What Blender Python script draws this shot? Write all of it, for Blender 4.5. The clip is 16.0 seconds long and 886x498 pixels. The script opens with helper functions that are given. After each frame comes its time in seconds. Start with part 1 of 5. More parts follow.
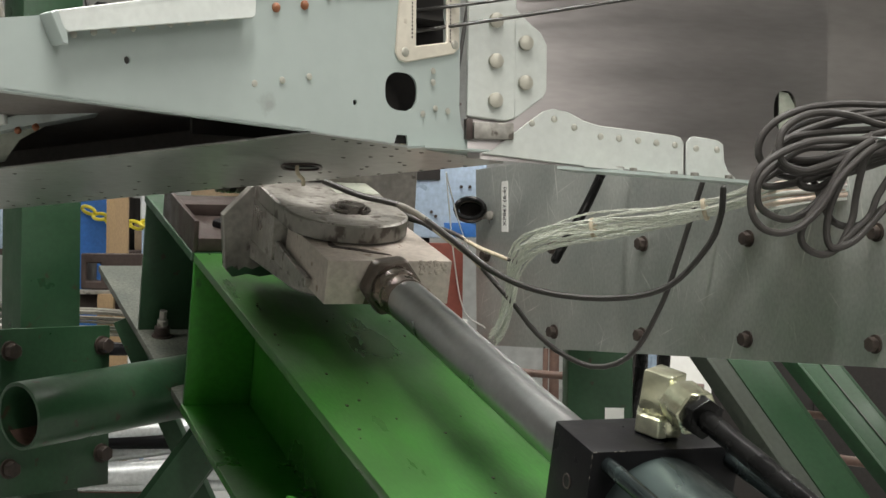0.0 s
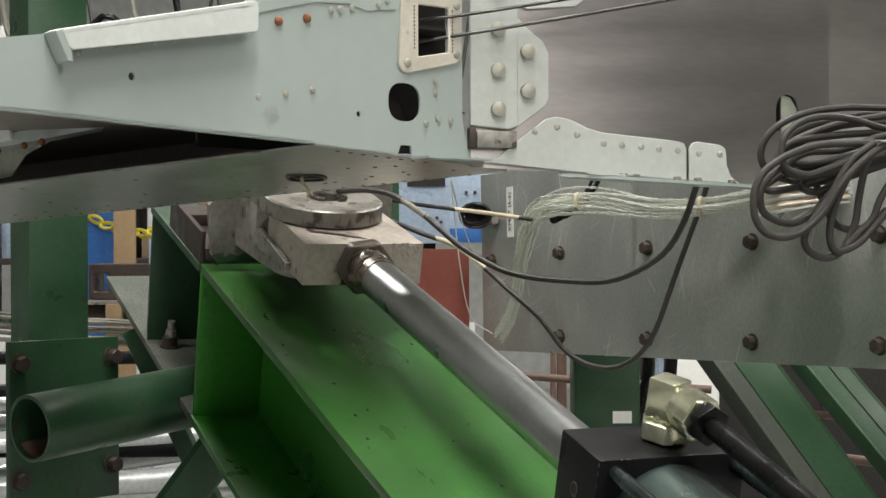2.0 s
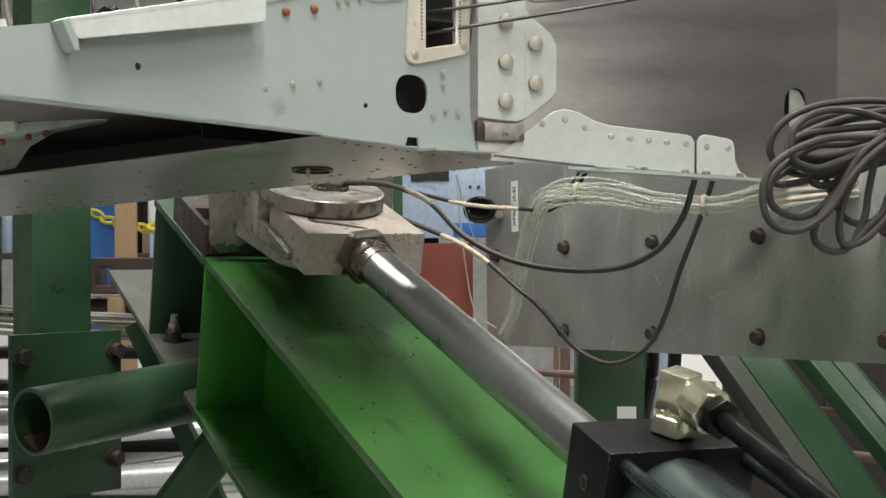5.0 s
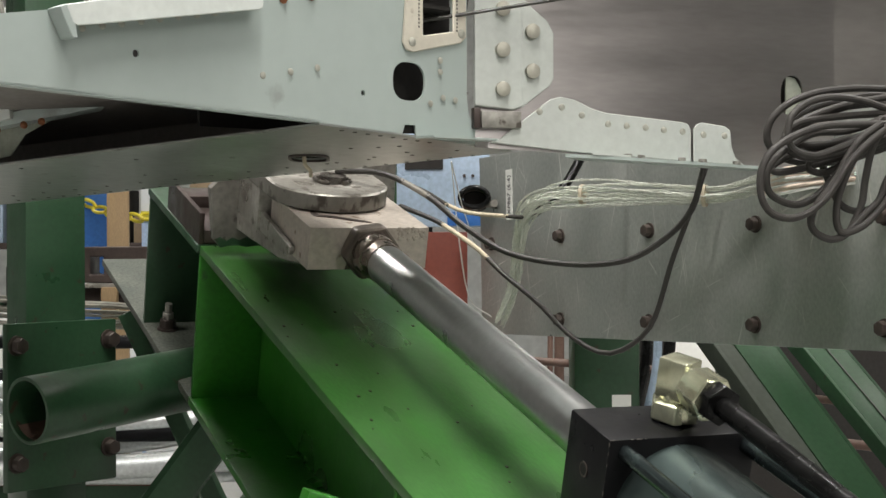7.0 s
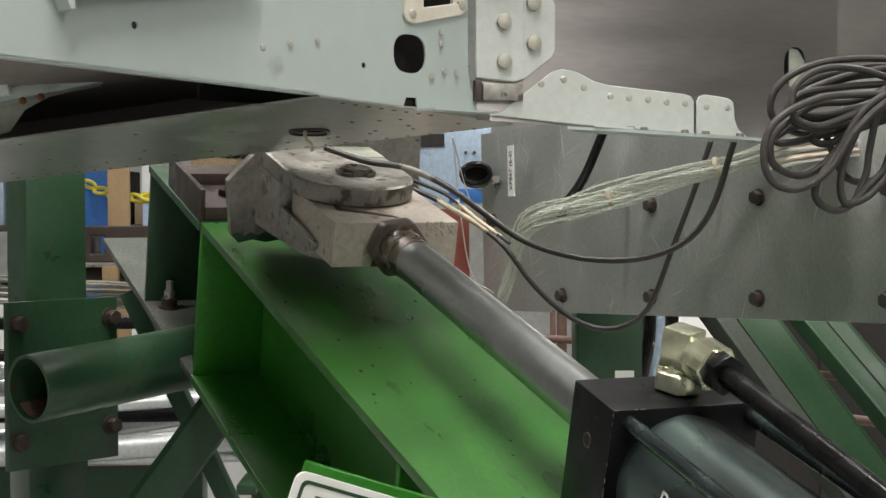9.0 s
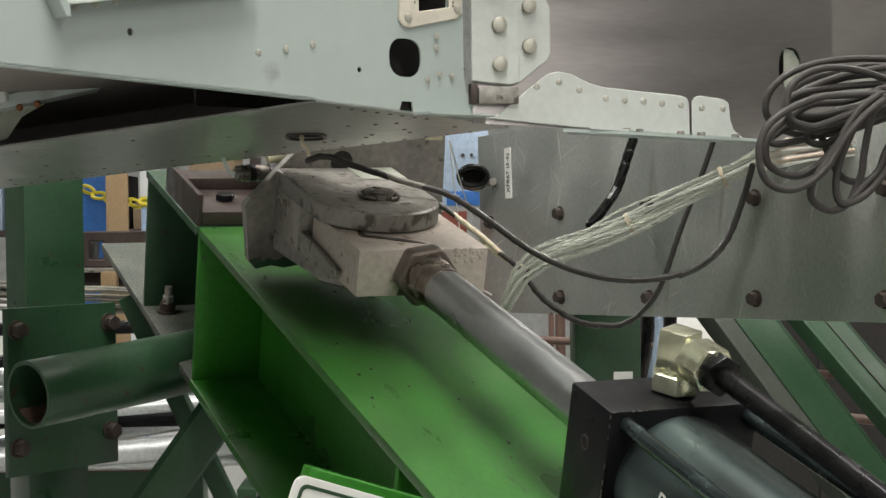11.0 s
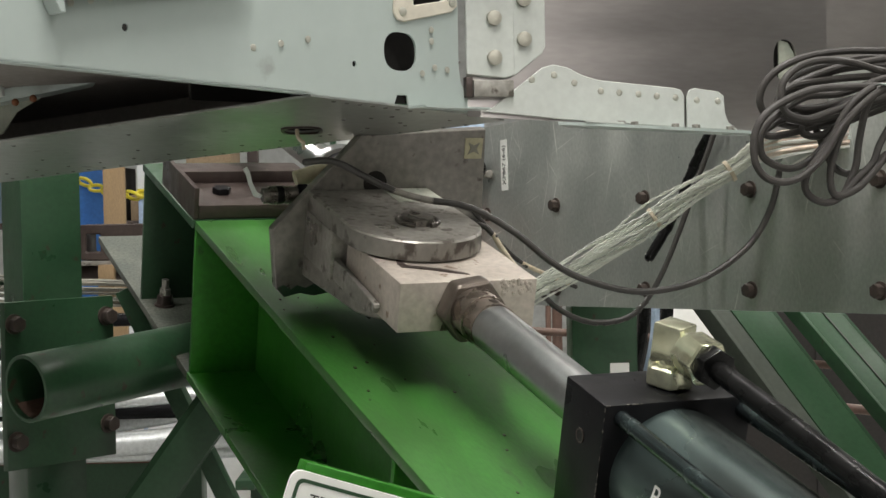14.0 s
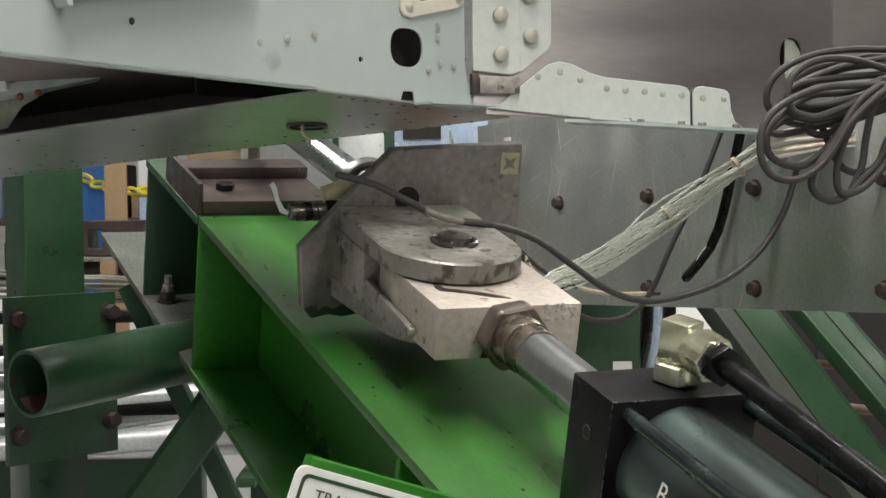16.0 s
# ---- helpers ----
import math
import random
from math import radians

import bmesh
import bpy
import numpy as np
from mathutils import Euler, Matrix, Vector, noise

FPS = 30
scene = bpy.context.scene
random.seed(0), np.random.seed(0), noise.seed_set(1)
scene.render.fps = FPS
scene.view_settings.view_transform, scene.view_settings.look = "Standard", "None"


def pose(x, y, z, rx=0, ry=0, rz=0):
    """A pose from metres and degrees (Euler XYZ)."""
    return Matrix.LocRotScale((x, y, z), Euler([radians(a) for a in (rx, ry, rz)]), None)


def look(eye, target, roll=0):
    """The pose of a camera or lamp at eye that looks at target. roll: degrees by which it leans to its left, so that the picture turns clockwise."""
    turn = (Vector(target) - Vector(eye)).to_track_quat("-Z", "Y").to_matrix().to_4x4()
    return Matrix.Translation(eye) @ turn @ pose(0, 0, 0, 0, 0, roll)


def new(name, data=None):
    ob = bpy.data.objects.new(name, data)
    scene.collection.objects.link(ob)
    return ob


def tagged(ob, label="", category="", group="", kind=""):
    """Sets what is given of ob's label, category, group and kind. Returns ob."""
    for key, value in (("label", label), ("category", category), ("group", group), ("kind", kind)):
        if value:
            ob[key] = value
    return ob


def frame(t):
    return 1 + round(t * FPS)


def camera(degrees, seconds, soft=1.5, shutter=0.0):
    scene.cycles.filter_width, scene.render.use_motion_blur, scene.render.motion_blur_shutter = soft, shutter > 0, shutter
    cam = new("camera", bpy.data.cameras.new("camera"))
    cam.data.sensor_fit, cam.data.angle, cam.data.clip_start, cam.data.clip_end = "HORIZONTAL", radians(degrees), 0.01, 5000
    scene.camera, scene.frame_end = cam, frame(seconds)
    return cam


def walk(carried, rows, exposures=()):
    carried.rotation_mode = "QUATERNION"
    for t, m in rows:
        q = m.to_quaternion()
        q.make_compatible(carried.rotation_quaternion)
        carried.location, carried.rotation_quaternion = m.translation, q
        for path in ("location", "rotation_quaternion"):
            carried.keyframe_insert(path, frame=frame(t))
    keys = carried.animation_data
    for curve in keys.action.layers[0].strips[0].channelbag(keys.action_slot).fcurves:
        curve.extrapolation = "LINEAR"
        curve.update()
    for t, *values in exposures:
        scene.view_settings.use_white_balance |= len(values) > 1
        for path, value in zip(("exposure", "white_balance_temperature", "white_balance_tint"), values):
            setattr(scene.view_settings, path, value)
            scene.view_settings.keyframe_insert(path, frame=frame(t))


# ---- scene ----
# ---- camera and its path ----
cam = camera(31.28, 16.0, soft=1.5)
walk(cam, [(t, pose(*p)) for t, *p in (
    (0, -0, -0, 1.4, 89.998, -0.602, 0.001),
    (0.5, 0.0024, -0.0029, 1.4061, 89.991, -0.396, 0.039),
    (1, 0.0021, -0.0077, 1.4074, 90.047, -0.163, 0.015),
    (1.5, 0.0011, -0.0106, 1.4136, 89.976, 0.146, 0.064),
    (2, 0.0027, -0.0116, 1.4116, 90.025, 0.262, 0.261),
    (2.5, 0.0011, -0.0093, 1.41, 90.04, 0.274, 0.387),
    (3, -0.0017, -0.0086, 1.4084, 90.044, 0.197, 0.426),
    (3.5, -0.0045, -0.0059, 1.4089, 89.97, 0.174, 0.387),
    (4, -0.0033, -0.002, 1.4073, 89.941, 0.138, 0.393),
    (6.5, -0.0195, 0.0015, 1.4038, 89.78, 0.089, -0.136),
    (7, -0.0196, 0.0013, 1.4017, 89.578, 0.125, -0.167),
    (7.5, -0.0219, 0.002, 1.3999, 89.382, 0.108, -0.2),
    (8, -0.0206, 0.0077, 1.4005, 89.155, 0.164, -0.138),
    (8.5, -0.0217, 0.0085, 1.3962, 88.998, 0.233, -0.15),
    (9, -0.0201, 0.0126, 1.3884, 88.96, 0.395, -0.112),
    (11.5, -0.0153, 0.0062, 1.3931, 89.019, 0.933, -0.192),
    (12, -0.0125, 0.005, 1.3952, 88.922, 0.959, -0.234),
    (12.5, -0.0106, 0.0043, 1.3936, 88.832, 0.932, -0.272),
    (13, -0.0097, 0.0059, 1.3912, 88.745, 0.957, -0.285),
    (13.5, -0.0069, 0.0076, 1.3909, 88.729, 1.023, -0.183),
    (14, -0.013, 0.0033, 1.3959, 88.639, 1.093, -0.207),
    (14.5, -0.0169, 0.0015, 1.3935, 88.596, 1.038, -0.171),
    (15, -0.0229, 0.0005, 1.3925, 88.506, 0.98, -0.229),
    (15.5, -0.0216, 0.0058, 1.3924, 88.541, 0.884, -0.207),
    (16, -0.0223, 0.0063, 1.392, 88.616, 0.792, -0.248),
)])

# ---- light: a test hall under wide ceiling lamps ----
world = bpy.data.worlds.new("hall_air")
world.use_nodes = True
world.node_tree.nodes["Background"].inputs[0].default_value = (0.75, 0.8, 0.85, 1)
world.node_tree.nodes["Background"].inputs[1].default_value = 0.05
scene.world = world


def ceiling_lamp(x, y, z, sx, sy, watts, target, colour=(1.0, 0.97, 0.92)):
    data = bpy.data.lights.new("ceiling_lamp", "AREA")
    data.shape, data.size, data.size_y, data.energy, data.color = "RECTANGLE", sx, sy, watts, colour
    ob = new("ceiling_lamp", data)
    ob.matrix_world = look((x, y, z), target)


ceiling_lamp(0.15, 0.9, 5.6, 0.2, 5.4, 345, (0.15, 1.2, 0.0))
ceiling_lamp(2.8, -1.8, 5.6, 0.5, 2.4, 60, (0.3, 2.2, 1.3))
ceiling_lamp(5.0, -6.2, 5.4, 0.6, 2.4, 195, (0.3, 2.2, 1.3))
ceiling_lamp(-3.4, 0.6, 5.6, 0.35, 1.2, 82, (-0.3, 2.6, 1.3))
ceiling_lamp(3.4, 4.2, 5.6, 0.6, 2.4, 110, (1.5, 4.0, 0.0))
ceiling_lamp(-3.2, 7.5, 5.6, 0.6, 2.4, 190, (-2.2, 7.0, 0.0))
ceiling_lamp(3.6, 8.5, 5.6, 2.4, 0.6, 160, (2.5, 7.0, 0.0))
scene.view_settings.exposure = 0.1


# ---- materials ----
def mat(name, col, col2=None, rough=0.5, metal=0.0, scale=6.0, fine=90.0, bump=0.08, blend=0.35, grain=0.12,
        stretch=(1, 1, 1), spots=0.0, streaks=0.0, streak_col=(0.8, 0.8, 0.76), spot_col=(0.1, 0.05, 0.03), emit=0.0, gloss_var=0.15, coat=0.0, spec=0.5, tint=(), brushed=0.0, island=0.0):
    m = bpy.data.materials.new(name)
    m.use_nodes = True
    nt = m.node_tree
    n, l = nt.nodes, nt.links
    b = n["Principled BSDF"]
    tc, mp = n.new("ShaderNodeTexCoord"), n.new("ShaderNodeMapping")
    mp.inputs["Scale"].default_value = stretch
    l.new(tc.outputs["Object"], mp.inputs[0])

    def noise_node(s, detail=5.0):
        q = n.new("ShaderNodeTexNoise")
        q.inputs["Scale"].default_value, q.inputs["Detail"].default_value = s, detail
        l.new(mp.outputs[0], q.inputs["Vector"])
        return q

    def mix(kind, fac, a, c):
        q = n.new("ShaderNodeMix")
        q.data_type, q.blend_type = "RGBA", kind
        for sock, v in ((q.inputs[0], fac), (q.inputs[6], a), (q.inputs[7], c)):
            if isinstance(v, (int, float)):
                sock.default_value = v
            elif isinstance(v, tuple):
                sock.default_value = (*v, 1)
            else:
                l.new(v, sock)
        return q.outputs[2]

    def ramp(src, lo, hi):
        q = n.new("ShaderNodeMapRange")
        q.inputs[1].default_value, q.inputs[2].default_value = lo, hi
        l.new(src, q.inputs[0])
        return q.outputs[0]

    big, small = noise_node(scale), noise_node(fine, 3.0)
    col2 = col2 or tuple(c * 0.6 for c in col)
    shade = mix("MIX", ramp(big.outputs[0], 0.5 - blend, 0.5 + blend), col2, col)
    dark = tuple(c * (1 - grain) for c in (1, 1, 1))
    light = tuple(c * (1 + grain) for c in (1, 1, 1))
    shade = mix("MULTIPLY", 1.0, shade, mix("MIX", ramp(small.outputs[0], 0.3, 0.7), dark, light))
    if island:
        geo, pick = n.new("ShaderNodeNewGeometry"), n.new("ShaderNodeMapRange")
        pick.inputs[3].default_value, pick.inputs[4].default_value = 1 - island, 1 + island
        l.new(geo.outputs["Random Per Island"], pick.inputs[0])
        shade = mix("MULTIPLY", 1.0, shade, pick.outputs[0])
    if spots:
        sp = noise_node(scale * 3.1, 6.0)
        shade = mix("MIX", ramp(sp.outputs[0], 0.78 - spots, 0.82 - spots * 0.9), shade, spot_col)
    if streaks:
        for turn, sc in ((0.75, 45.0), (-0.35, 33.0), (0.18, 26.0), (-1.25, 38.0)):
            mq = n.new("ShaderNodeMapping")
            mr = n.new("ShaderNodeMapping")
            mr.inputs["Rotation"].default_value = (0, turn, 0)
            mq.inputs["Scale"].default_value = (1.0, 1.0, 0.035)
            l.new(tc.outputs["Object"], mr.inputs[0])
            l.new(mr.outputs[0], mq.inputs[0])
            q = n.new("ShaderNodeTexNoise")
            q.inputs["Scale"].default_value, q.inputs["Detail"].default_value = sc * 4.0, 2.0
            l.new(mq.outputs[0], q.inputs["Vector"])
            fac = n.new("ShaderNodeMath")
            fac.operation = "MULTIPLY"
            l.new(ramp(q.outputs[0], 0.665, 0.74), fac.inputs[0])
            l.new(ramp(noise_node(4.0 + sc * 0.05).outputs[0], 0.42, 0.62), fac.inputs[1])
            f2 = n.new("ShaderNodeMath")
            f2.operation = "MULTIPLY"
            f2.inputs[1].default_value = streaks
            l.new(fac.outputs[0], f2.inputs[0])
            shade = mix("MIX", f2.outputs[0], shade, streak_col)
    l.new(shade, b.inputs["Base Color"])
    b.inputs["Metallic"].default_value = metal
    r = n.new("ShaderNodeMapRange")
    r.inputs[3].default_value, r.inputs[4].default_value = max(0.03, rough - gloss_var), min(1, rough + gloss_var)
    r.inputs[1].default_value, r.inputs[2].default_value = 0.3, 0.7
    l.new(big.outputs[0], r.inputs[0])
    l.new(r.outputs[0], b.inputs["Roughness"])
    b.inputs["Coat Weight"].default_value = coat
    b.inputs["Specular IOR Level"].default_value = spec
    if tint:
        b.inputs["Specular Tint"].default_value = (*tint, 1)
    if brushed:
        up = n.new("ShaderNodeCombineXYZ")
        up.inputs[2].default_value = 1.0
        b.inputs["Anisotropic"].default_value = brushed
        l.new(up.outputs[0], b.inputs["Tangent"])
    if bump:
        q = n.new("ShaderNodeBump")
        q.inputs["Strength"].default_value, q.inputs["Distance"].default_value = bump, 0.004
        l.new(small.outputs[0], q.inputs["Height"])
        l.new(q.outputs[0], b.inputs["Normal"])
    if emit:
        l.new(shade, b.inputs["Emission Color"])
        b.inputs["Emission Strength"].default_value = emit
    return m


GREEN = mat("bright_green_paint", (0.027, 0.17, 0.014), (0.019, 0.108, 0.011), rough=0.35, spec=0.3, scale=5, spots=0.07, spot_col=(0.016, 0.055, 0.014), bump=0.05)
DKGREEN = mat("dark_green_paint", (0.026, 0.071, 0.032), (0.016, 0.046, 0.022), rough=0.4, scale=10, spots=0.135, spot_col=(0.042, 0.025, 0.016), bump=0.06)
# darker copy of the green paint; shade on the braces put into the colour
SHADEGREEN = mat("shaded_green_paint", (0.016, 0.048, 0.02), (0.01, 0.03, 0.013), spec=0.2, rough=0.6, scale=7, spots=0.12, spot_col=(0.05, 0.03, 0.018), bump=0.06)
PRIMER = mat("grey_green_primer", (0.43, 0.49, 0.465), (0.345, 0.39, 0.372), rough=0.38, scale=3.2, fine=40, spots=0.12, spot_col=(0.3, 0.325, 0.305), bump=0.004, grain=0.02)
PRIMER2 = mat("pale_primer", (0.54, 0.565, 0.535), (0.46, 0.485, 0.455), rough=0.45, scale=7, bump=0.03, grain=0.05)
CREAM = mat("cream_paint", (0.66, 0.62, 0.53), (0.54, 0.5, 0.42), rough=0.45, scale=14, spots=0.1, spot_col=(0.4, 0.35, 0.27), bump=0.03, grain=0.05)
WHITE = mat("white_paint", (0.7, 0.73, 0.7), (0.59, 0.62, 0.595), rough=0.4, scale=9, spots=0.1, spot_col=(0.42, 0.42, 0.39), bump=0.03, grain=0.05)
SKIN = mat("bare_aluminium_skin", (0.5, 0.515, 0.49), (0.34, 0.355, 0.335), rough=0.37, metal=0.75, scale=9, fine=45, stretch=(1, 1, 1), spots=0.13, spot_col=(0.24, 0.24, 0.22), bump=0.004, grain=0.09, gloss_var=0.1)
SPAR = mat("brushed_alloy_sheet", (0.43, 0.4, 0.39), (0.3, 0.28, 0.275), rough=0.33, metal=0.92, scale=2.5, fine=30, stretch=(1, 1, 5), bump=0.004, grain=0.05, gloss_var=0.06, brushed=0.92)
PLATE = mat("scuffed_aluminium_plate", (0.53, 0.545, 0.515), (0.31, 0.335, 0.315), rough=0.38, metal=0.6, scale=5, fine=110, stretch=(1.6, 1, 1.1), spots=0.03, spot_col=(0.74, 0.72, 0.68), bump=0.02, grain=0.1, streaks=0.95)
BLOCK = mat("pale_machined_steel", (0.5, 0.445, 0.39), (0.36, 0.317, 0.275), rough=0.46, metal=0.25, scale=13, spots=0.16, spot_col=(0.2, 0.145, 0.105), bump=0.06, grain=0.14)
STEEL = mat("stained_steel", (0.35, 0.335, 0.305), (0.2, 0.187, 0.165), rough=0.4, metal=0.35, scale=15, blend=0.2, spots=0.2, spot_col=(0.11, 0.095, 0.08), bump=0.1, grain=0.2)
DARKSTEEL = mat("oily_brown_steel", (0.082, 0.06, 0.053), (0.038, 0.029, 0.026), rough=0.42, metal=0.4, scale=18, spots=0.1, spot_col=(0.16, 0.13, 0.11), bump=0.1)
CHROME = mat("polished_rod", (0.5, 0.505, 0.51), (0.42, 0.425, 0.43), rough=0.29, metal=1.0, scale=9, bump=0.0, grain=0.06, gloss_var=0.03)
BLACK = mat("black_cylinder_paint", (0.009, 0.009, 0.01), (0.005, 0.005, 0.006), spec=0.16, rough=0.36, scale=14, spots=0.08, spot_col=(0.06, 0.06, 0.06), bump=0.05)
# teal patches in the base colour stand for a reflected sheen
BARREL = mat("barrel_with_painted_sheen", (0.1, 0.135, 0.13), (0.024, 0.0185, 0.0175), rough=0.24, scale=5, metal=0.7, blend=0.13, stretch=(0.5, 1.4, 1.4), bump=0.003, gloss_var=0.06, grain=0.05)
BRASS = mat("zinc_yellow_fitting", (0.74, 0.76, 0.6), (0.52, 0.51, 0.34), rough=0.26, metal=0.85, scale=25, bump=0.04)
RUBBER = mat("black_rubber", (0.008, 0.008, 0.008), (0.005, 0.005, 0.005), spec=0.16, rough=0.27, scale=30, bump=0.04)
GREYCABLE = mat("dark_grey_cable", (0.042, 0.038, 0.034), (0.026, 0.024, 0.022), rough=0.42, scale=20, bump=0.04)
WIRE = mat("grey_twisted_wire", (0.78, 0.8, 0.72), (0.6, 0.63, 0.56), rough=0.38, scale=60, fine=300, bump=0.1, island=0.12)
# warm pale colour stands for strong light falling on the wires
LITWIRE = mat("warm_lit_wire", (0.82, 0.7, 0.6), (0.68, 0.54, 0.44), rough=0.45, scale=60, bump=0.1)
SLEEVE = mat("cream_sleeve", (0.62, 0.55, 0.42), (0.5, 0.42, 0.3), rough=0.6, scale=40)
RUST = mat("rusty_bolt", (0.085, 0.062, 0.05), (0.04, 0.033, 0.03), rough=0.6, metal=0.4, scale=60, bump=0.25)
DUST = mat("dusty_grey_steel", (0.11, 0.115, 0.096), (0.035, 0.045, 0.034), rough=0.8, scale=9, fine=150, grain=0.35, blend=0.18, spots=0.06, spot_col=(0.22, 0.22, 0.2), bump=0.2)
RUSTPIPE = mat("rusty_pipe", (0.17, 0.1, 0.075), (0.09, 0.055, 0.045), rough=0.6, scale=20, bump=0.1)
RIVET = mat("alloy_rivet", (0.46, 0.46, 0.40), (0.36, 0.35, 0.3), rough=0.5, metal=0.25, scale=50)
STICKER = mat("faded_sticker", (0.5, 0.47, 0.33), (0.38, 0.35, 0.22), rough=0.6, scale=60)
COLLAR = mat("rust_brown_collar", (0.15, 0.124, 0.104), (0.07, 0.056, 0.047), rough=0.42, metal=0.6, scale=34, bump=0.08)
HILOK = mat("cadmium_bolt_head", (0.47, 0.455, 0.39), (0.36, 0.345, 0.29), rough=0.42, metal=0.5, scale=60)
# dull tone that carries the shade inside the bay
BAY = mat("bay_shade_tone", (0.22, 0.2, 0.185), (0.14, 0.125, 0.115), rough=0.6, scale=5)
# near-black stands for shade in holes and hollows; also used on dark bodies
VOID = mat("shade_black_and_dark_bodies", (0.03, 0.027, 0.025), rough=0.8, spec=0.3, scale=8)
HANK = mat("dull_old_wire", (0.26, 0.25, 0.21), (0.15, 0.145, 0.12), rough=0.6, scale=50)
ORANGE = mat("orange_sealant", (0.32, 0.12, 0.05), (0.2, 0.07, 0.03), rough=0.6, scale=80)
RED = mat("red_oxide_paint", (0.17, 0.035, 0.02), (0.115, 0.024, 0.014), rough=0.5, scale=9)
BLUE = mat("blue_paint", (0.03, 0.14, 0.42), (0.02, 0.1, 0.33), rough=0.45, scale=6)
BLUEGREY = mat("blue_grey_sheet", (0.42, 0.52, 0.65), (0.34, 0.43, 0.55), rough=0.35, metal=0.2, scale=5)
YELLOW = mat("yellow_plastic", (0.7, 0.6, 0.04), (0.55, 0.45, 0.03), rough=0.45, scale=12)
WOOD = mat("raw_timber", (0.32, 0.22, 0.115), (0.22, 0.145, 0.075), rough=0.7, scale=6, stretch=(6, 6, 1), bump=0.1)
PAPER = mat("white_label", (0.8, 0.8, 0.77), (0.72, 0.72, 0.68), rough=0.6, scale=20, grain=0.03)
INK = mat("black_ink", (0.02, 0.02, 0.02), rough=0.6)
CONCRETE = mat("pale_floor", (0.52, 0.52, 0.5), (0.4, 0.4, 0.39), rough=0.4, scale=1.5, fine=30, spots=0.08, spot_col=(0.25, 0.25, 0.24))
WALL = mat("hall_wall_paint", (0.55, 0.56, 0.54), (0.46, 0.47, 0.46), rough=0.7, scale=0.6, fine=12)
PIPE = mat("galvanised_tube", (0.68, 0.7, 0.7), (0.5, 0.52, 0.52), rough=0.36, metal=0.75, scale=9)
CARDBOARD = mat("cardboard", (0.3, 0.22, 0.14), (0.23, 0.165, 0.1), rough=0.8, scale=7)
BACKSTEEL = mat("plain_grey_steel_plate", (0.25, 0.235, 0.212), (0.145, 0.134, 0.12), rough=0.4, metal=0.4, scale=11, blend=0.2, spots=0.13, spot_col=(0.09, 0.078, 0.068), bump=0.06, grain=0.18)
PINSTEEL = mat("dark_worn_pin", (0.2, 0.18, 0.162), (0.11, 0.098, 0.088), rough=0.28, metal=0.85, scale=40, bump=0.04)
RODEND = mat("stained_rod_end", (0.3, 0.255, 0.22), (0.12, 0.09, 0.072), rough=0.26, metal=0.9, scale=38, bump=0.03)
# serves the painted sheen on the lug and grey-green sheet parts
PADSTEEL = mat("sheen_and_grey_green_steel", (0.42, 0.42, 0.36), (0.26, 0.3, 0.24), rough=0.45, metal=0.2, scale=30, spots=0.12, spot_col=(0.12, 0.14, 0.1), bump=0.08)
PRINTED = mat("pale_printed_sleeve", (0.27, 0.25, 0.215), (0.16, 0.15, 0.13), rough=0.5, scale=40)
# teal of the reflected surroundings is put into the specular tint
TIESTEEL = mat("blackened_tie_rod", (0.014, 0.018, 0.019), (0.007, 0.008, 0.009), spec=0.7, rough=0.2, scale=30, spots=0.1, spot_col=(0.1, 0.11, 0.11), bump=0.03, tint=(0.62, 1.0, 0.95))
RIMSTEEL = mat("smudged_lug_rim", (0.27, 0.256, 0.23), (0.16, 0.148, 0.13), rough=0.42, metal=0.3, scale=11, stretch=(1, 1, 0.6), spots=0.24, spot_col=(0.075, 0.062, 0.052), bump=0.08)
SPARLIGHT = mat("pale_alloy_sheet", (0.38, 0.355, 0.34), (0.3, 0.28, 0.268), rough=0.33, brushed=0.85, metal=0.88, scale=2.5, fine=30, stretch=(1, 1, 3), bump=0.006, grain=0.05, gloss_var=0.08)
GREENTOP = mat("worn_green_flange_paint", (0.033, 0.16, 0.02), (0.038, 0.088, 0.028), rough=0.36, spec=0.3, scale=4, blend=0.22, stretch=(0.6, 2.2, 1), spots=0.085, spot_col=(0.03, 0.07, 0.022), bump=0.04)
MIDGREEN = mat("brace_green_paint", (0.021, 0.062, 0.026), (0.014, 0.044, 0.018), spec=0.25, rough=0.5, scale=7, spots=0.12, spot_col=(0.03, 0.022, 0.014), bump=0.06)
COILCABLE = mat("matt_grey_cable", (0.05, 0.045, 0.041), (0.032, 0.029, 0.027), spec=0.35, rough=0.55, scale=20, bump=0.04)
SKINRIVET = mat("dull_skin_rivet", (0.2, 0.2, 0.185), (0.12, 0.12, 0.11), rough=0.4, metal=0.6, scale=60)
DUSTYGREEN = mat("dust_covered_paint", (0.052, 0.061, 0.047), (0.027, 0.036, 0.026), rough=0.75, scale=12, spots=0.1, spot_col=(0.03, 0.036, 0.027), bump=0.1)


# ---- mesh helpers ----
def part(name, bm, material, parent=None, label="", smooth=30):
    me = bpy.data.meshes.new(name)
    bmesh.ops.recalc_face_normals(bm, faces=bm.faces)
    bm.to_mesh(me)
    bm.free()
    me.materials.append(material)
    if smooth:
        me.shade_smooth()
        me.set_sharp_from_angle(angle=radians(smooth))
    ob = new(name, me)
    ob.parent = parent
    return tagged(ob, label)


def piece(name, mesh_ob, parent, m):
    """Another part on the mesh of one that stands already."""
    ob = new(name, mesh_ob.data)
    ob.parent, ob.matrix_basis = parent, m
    return ob


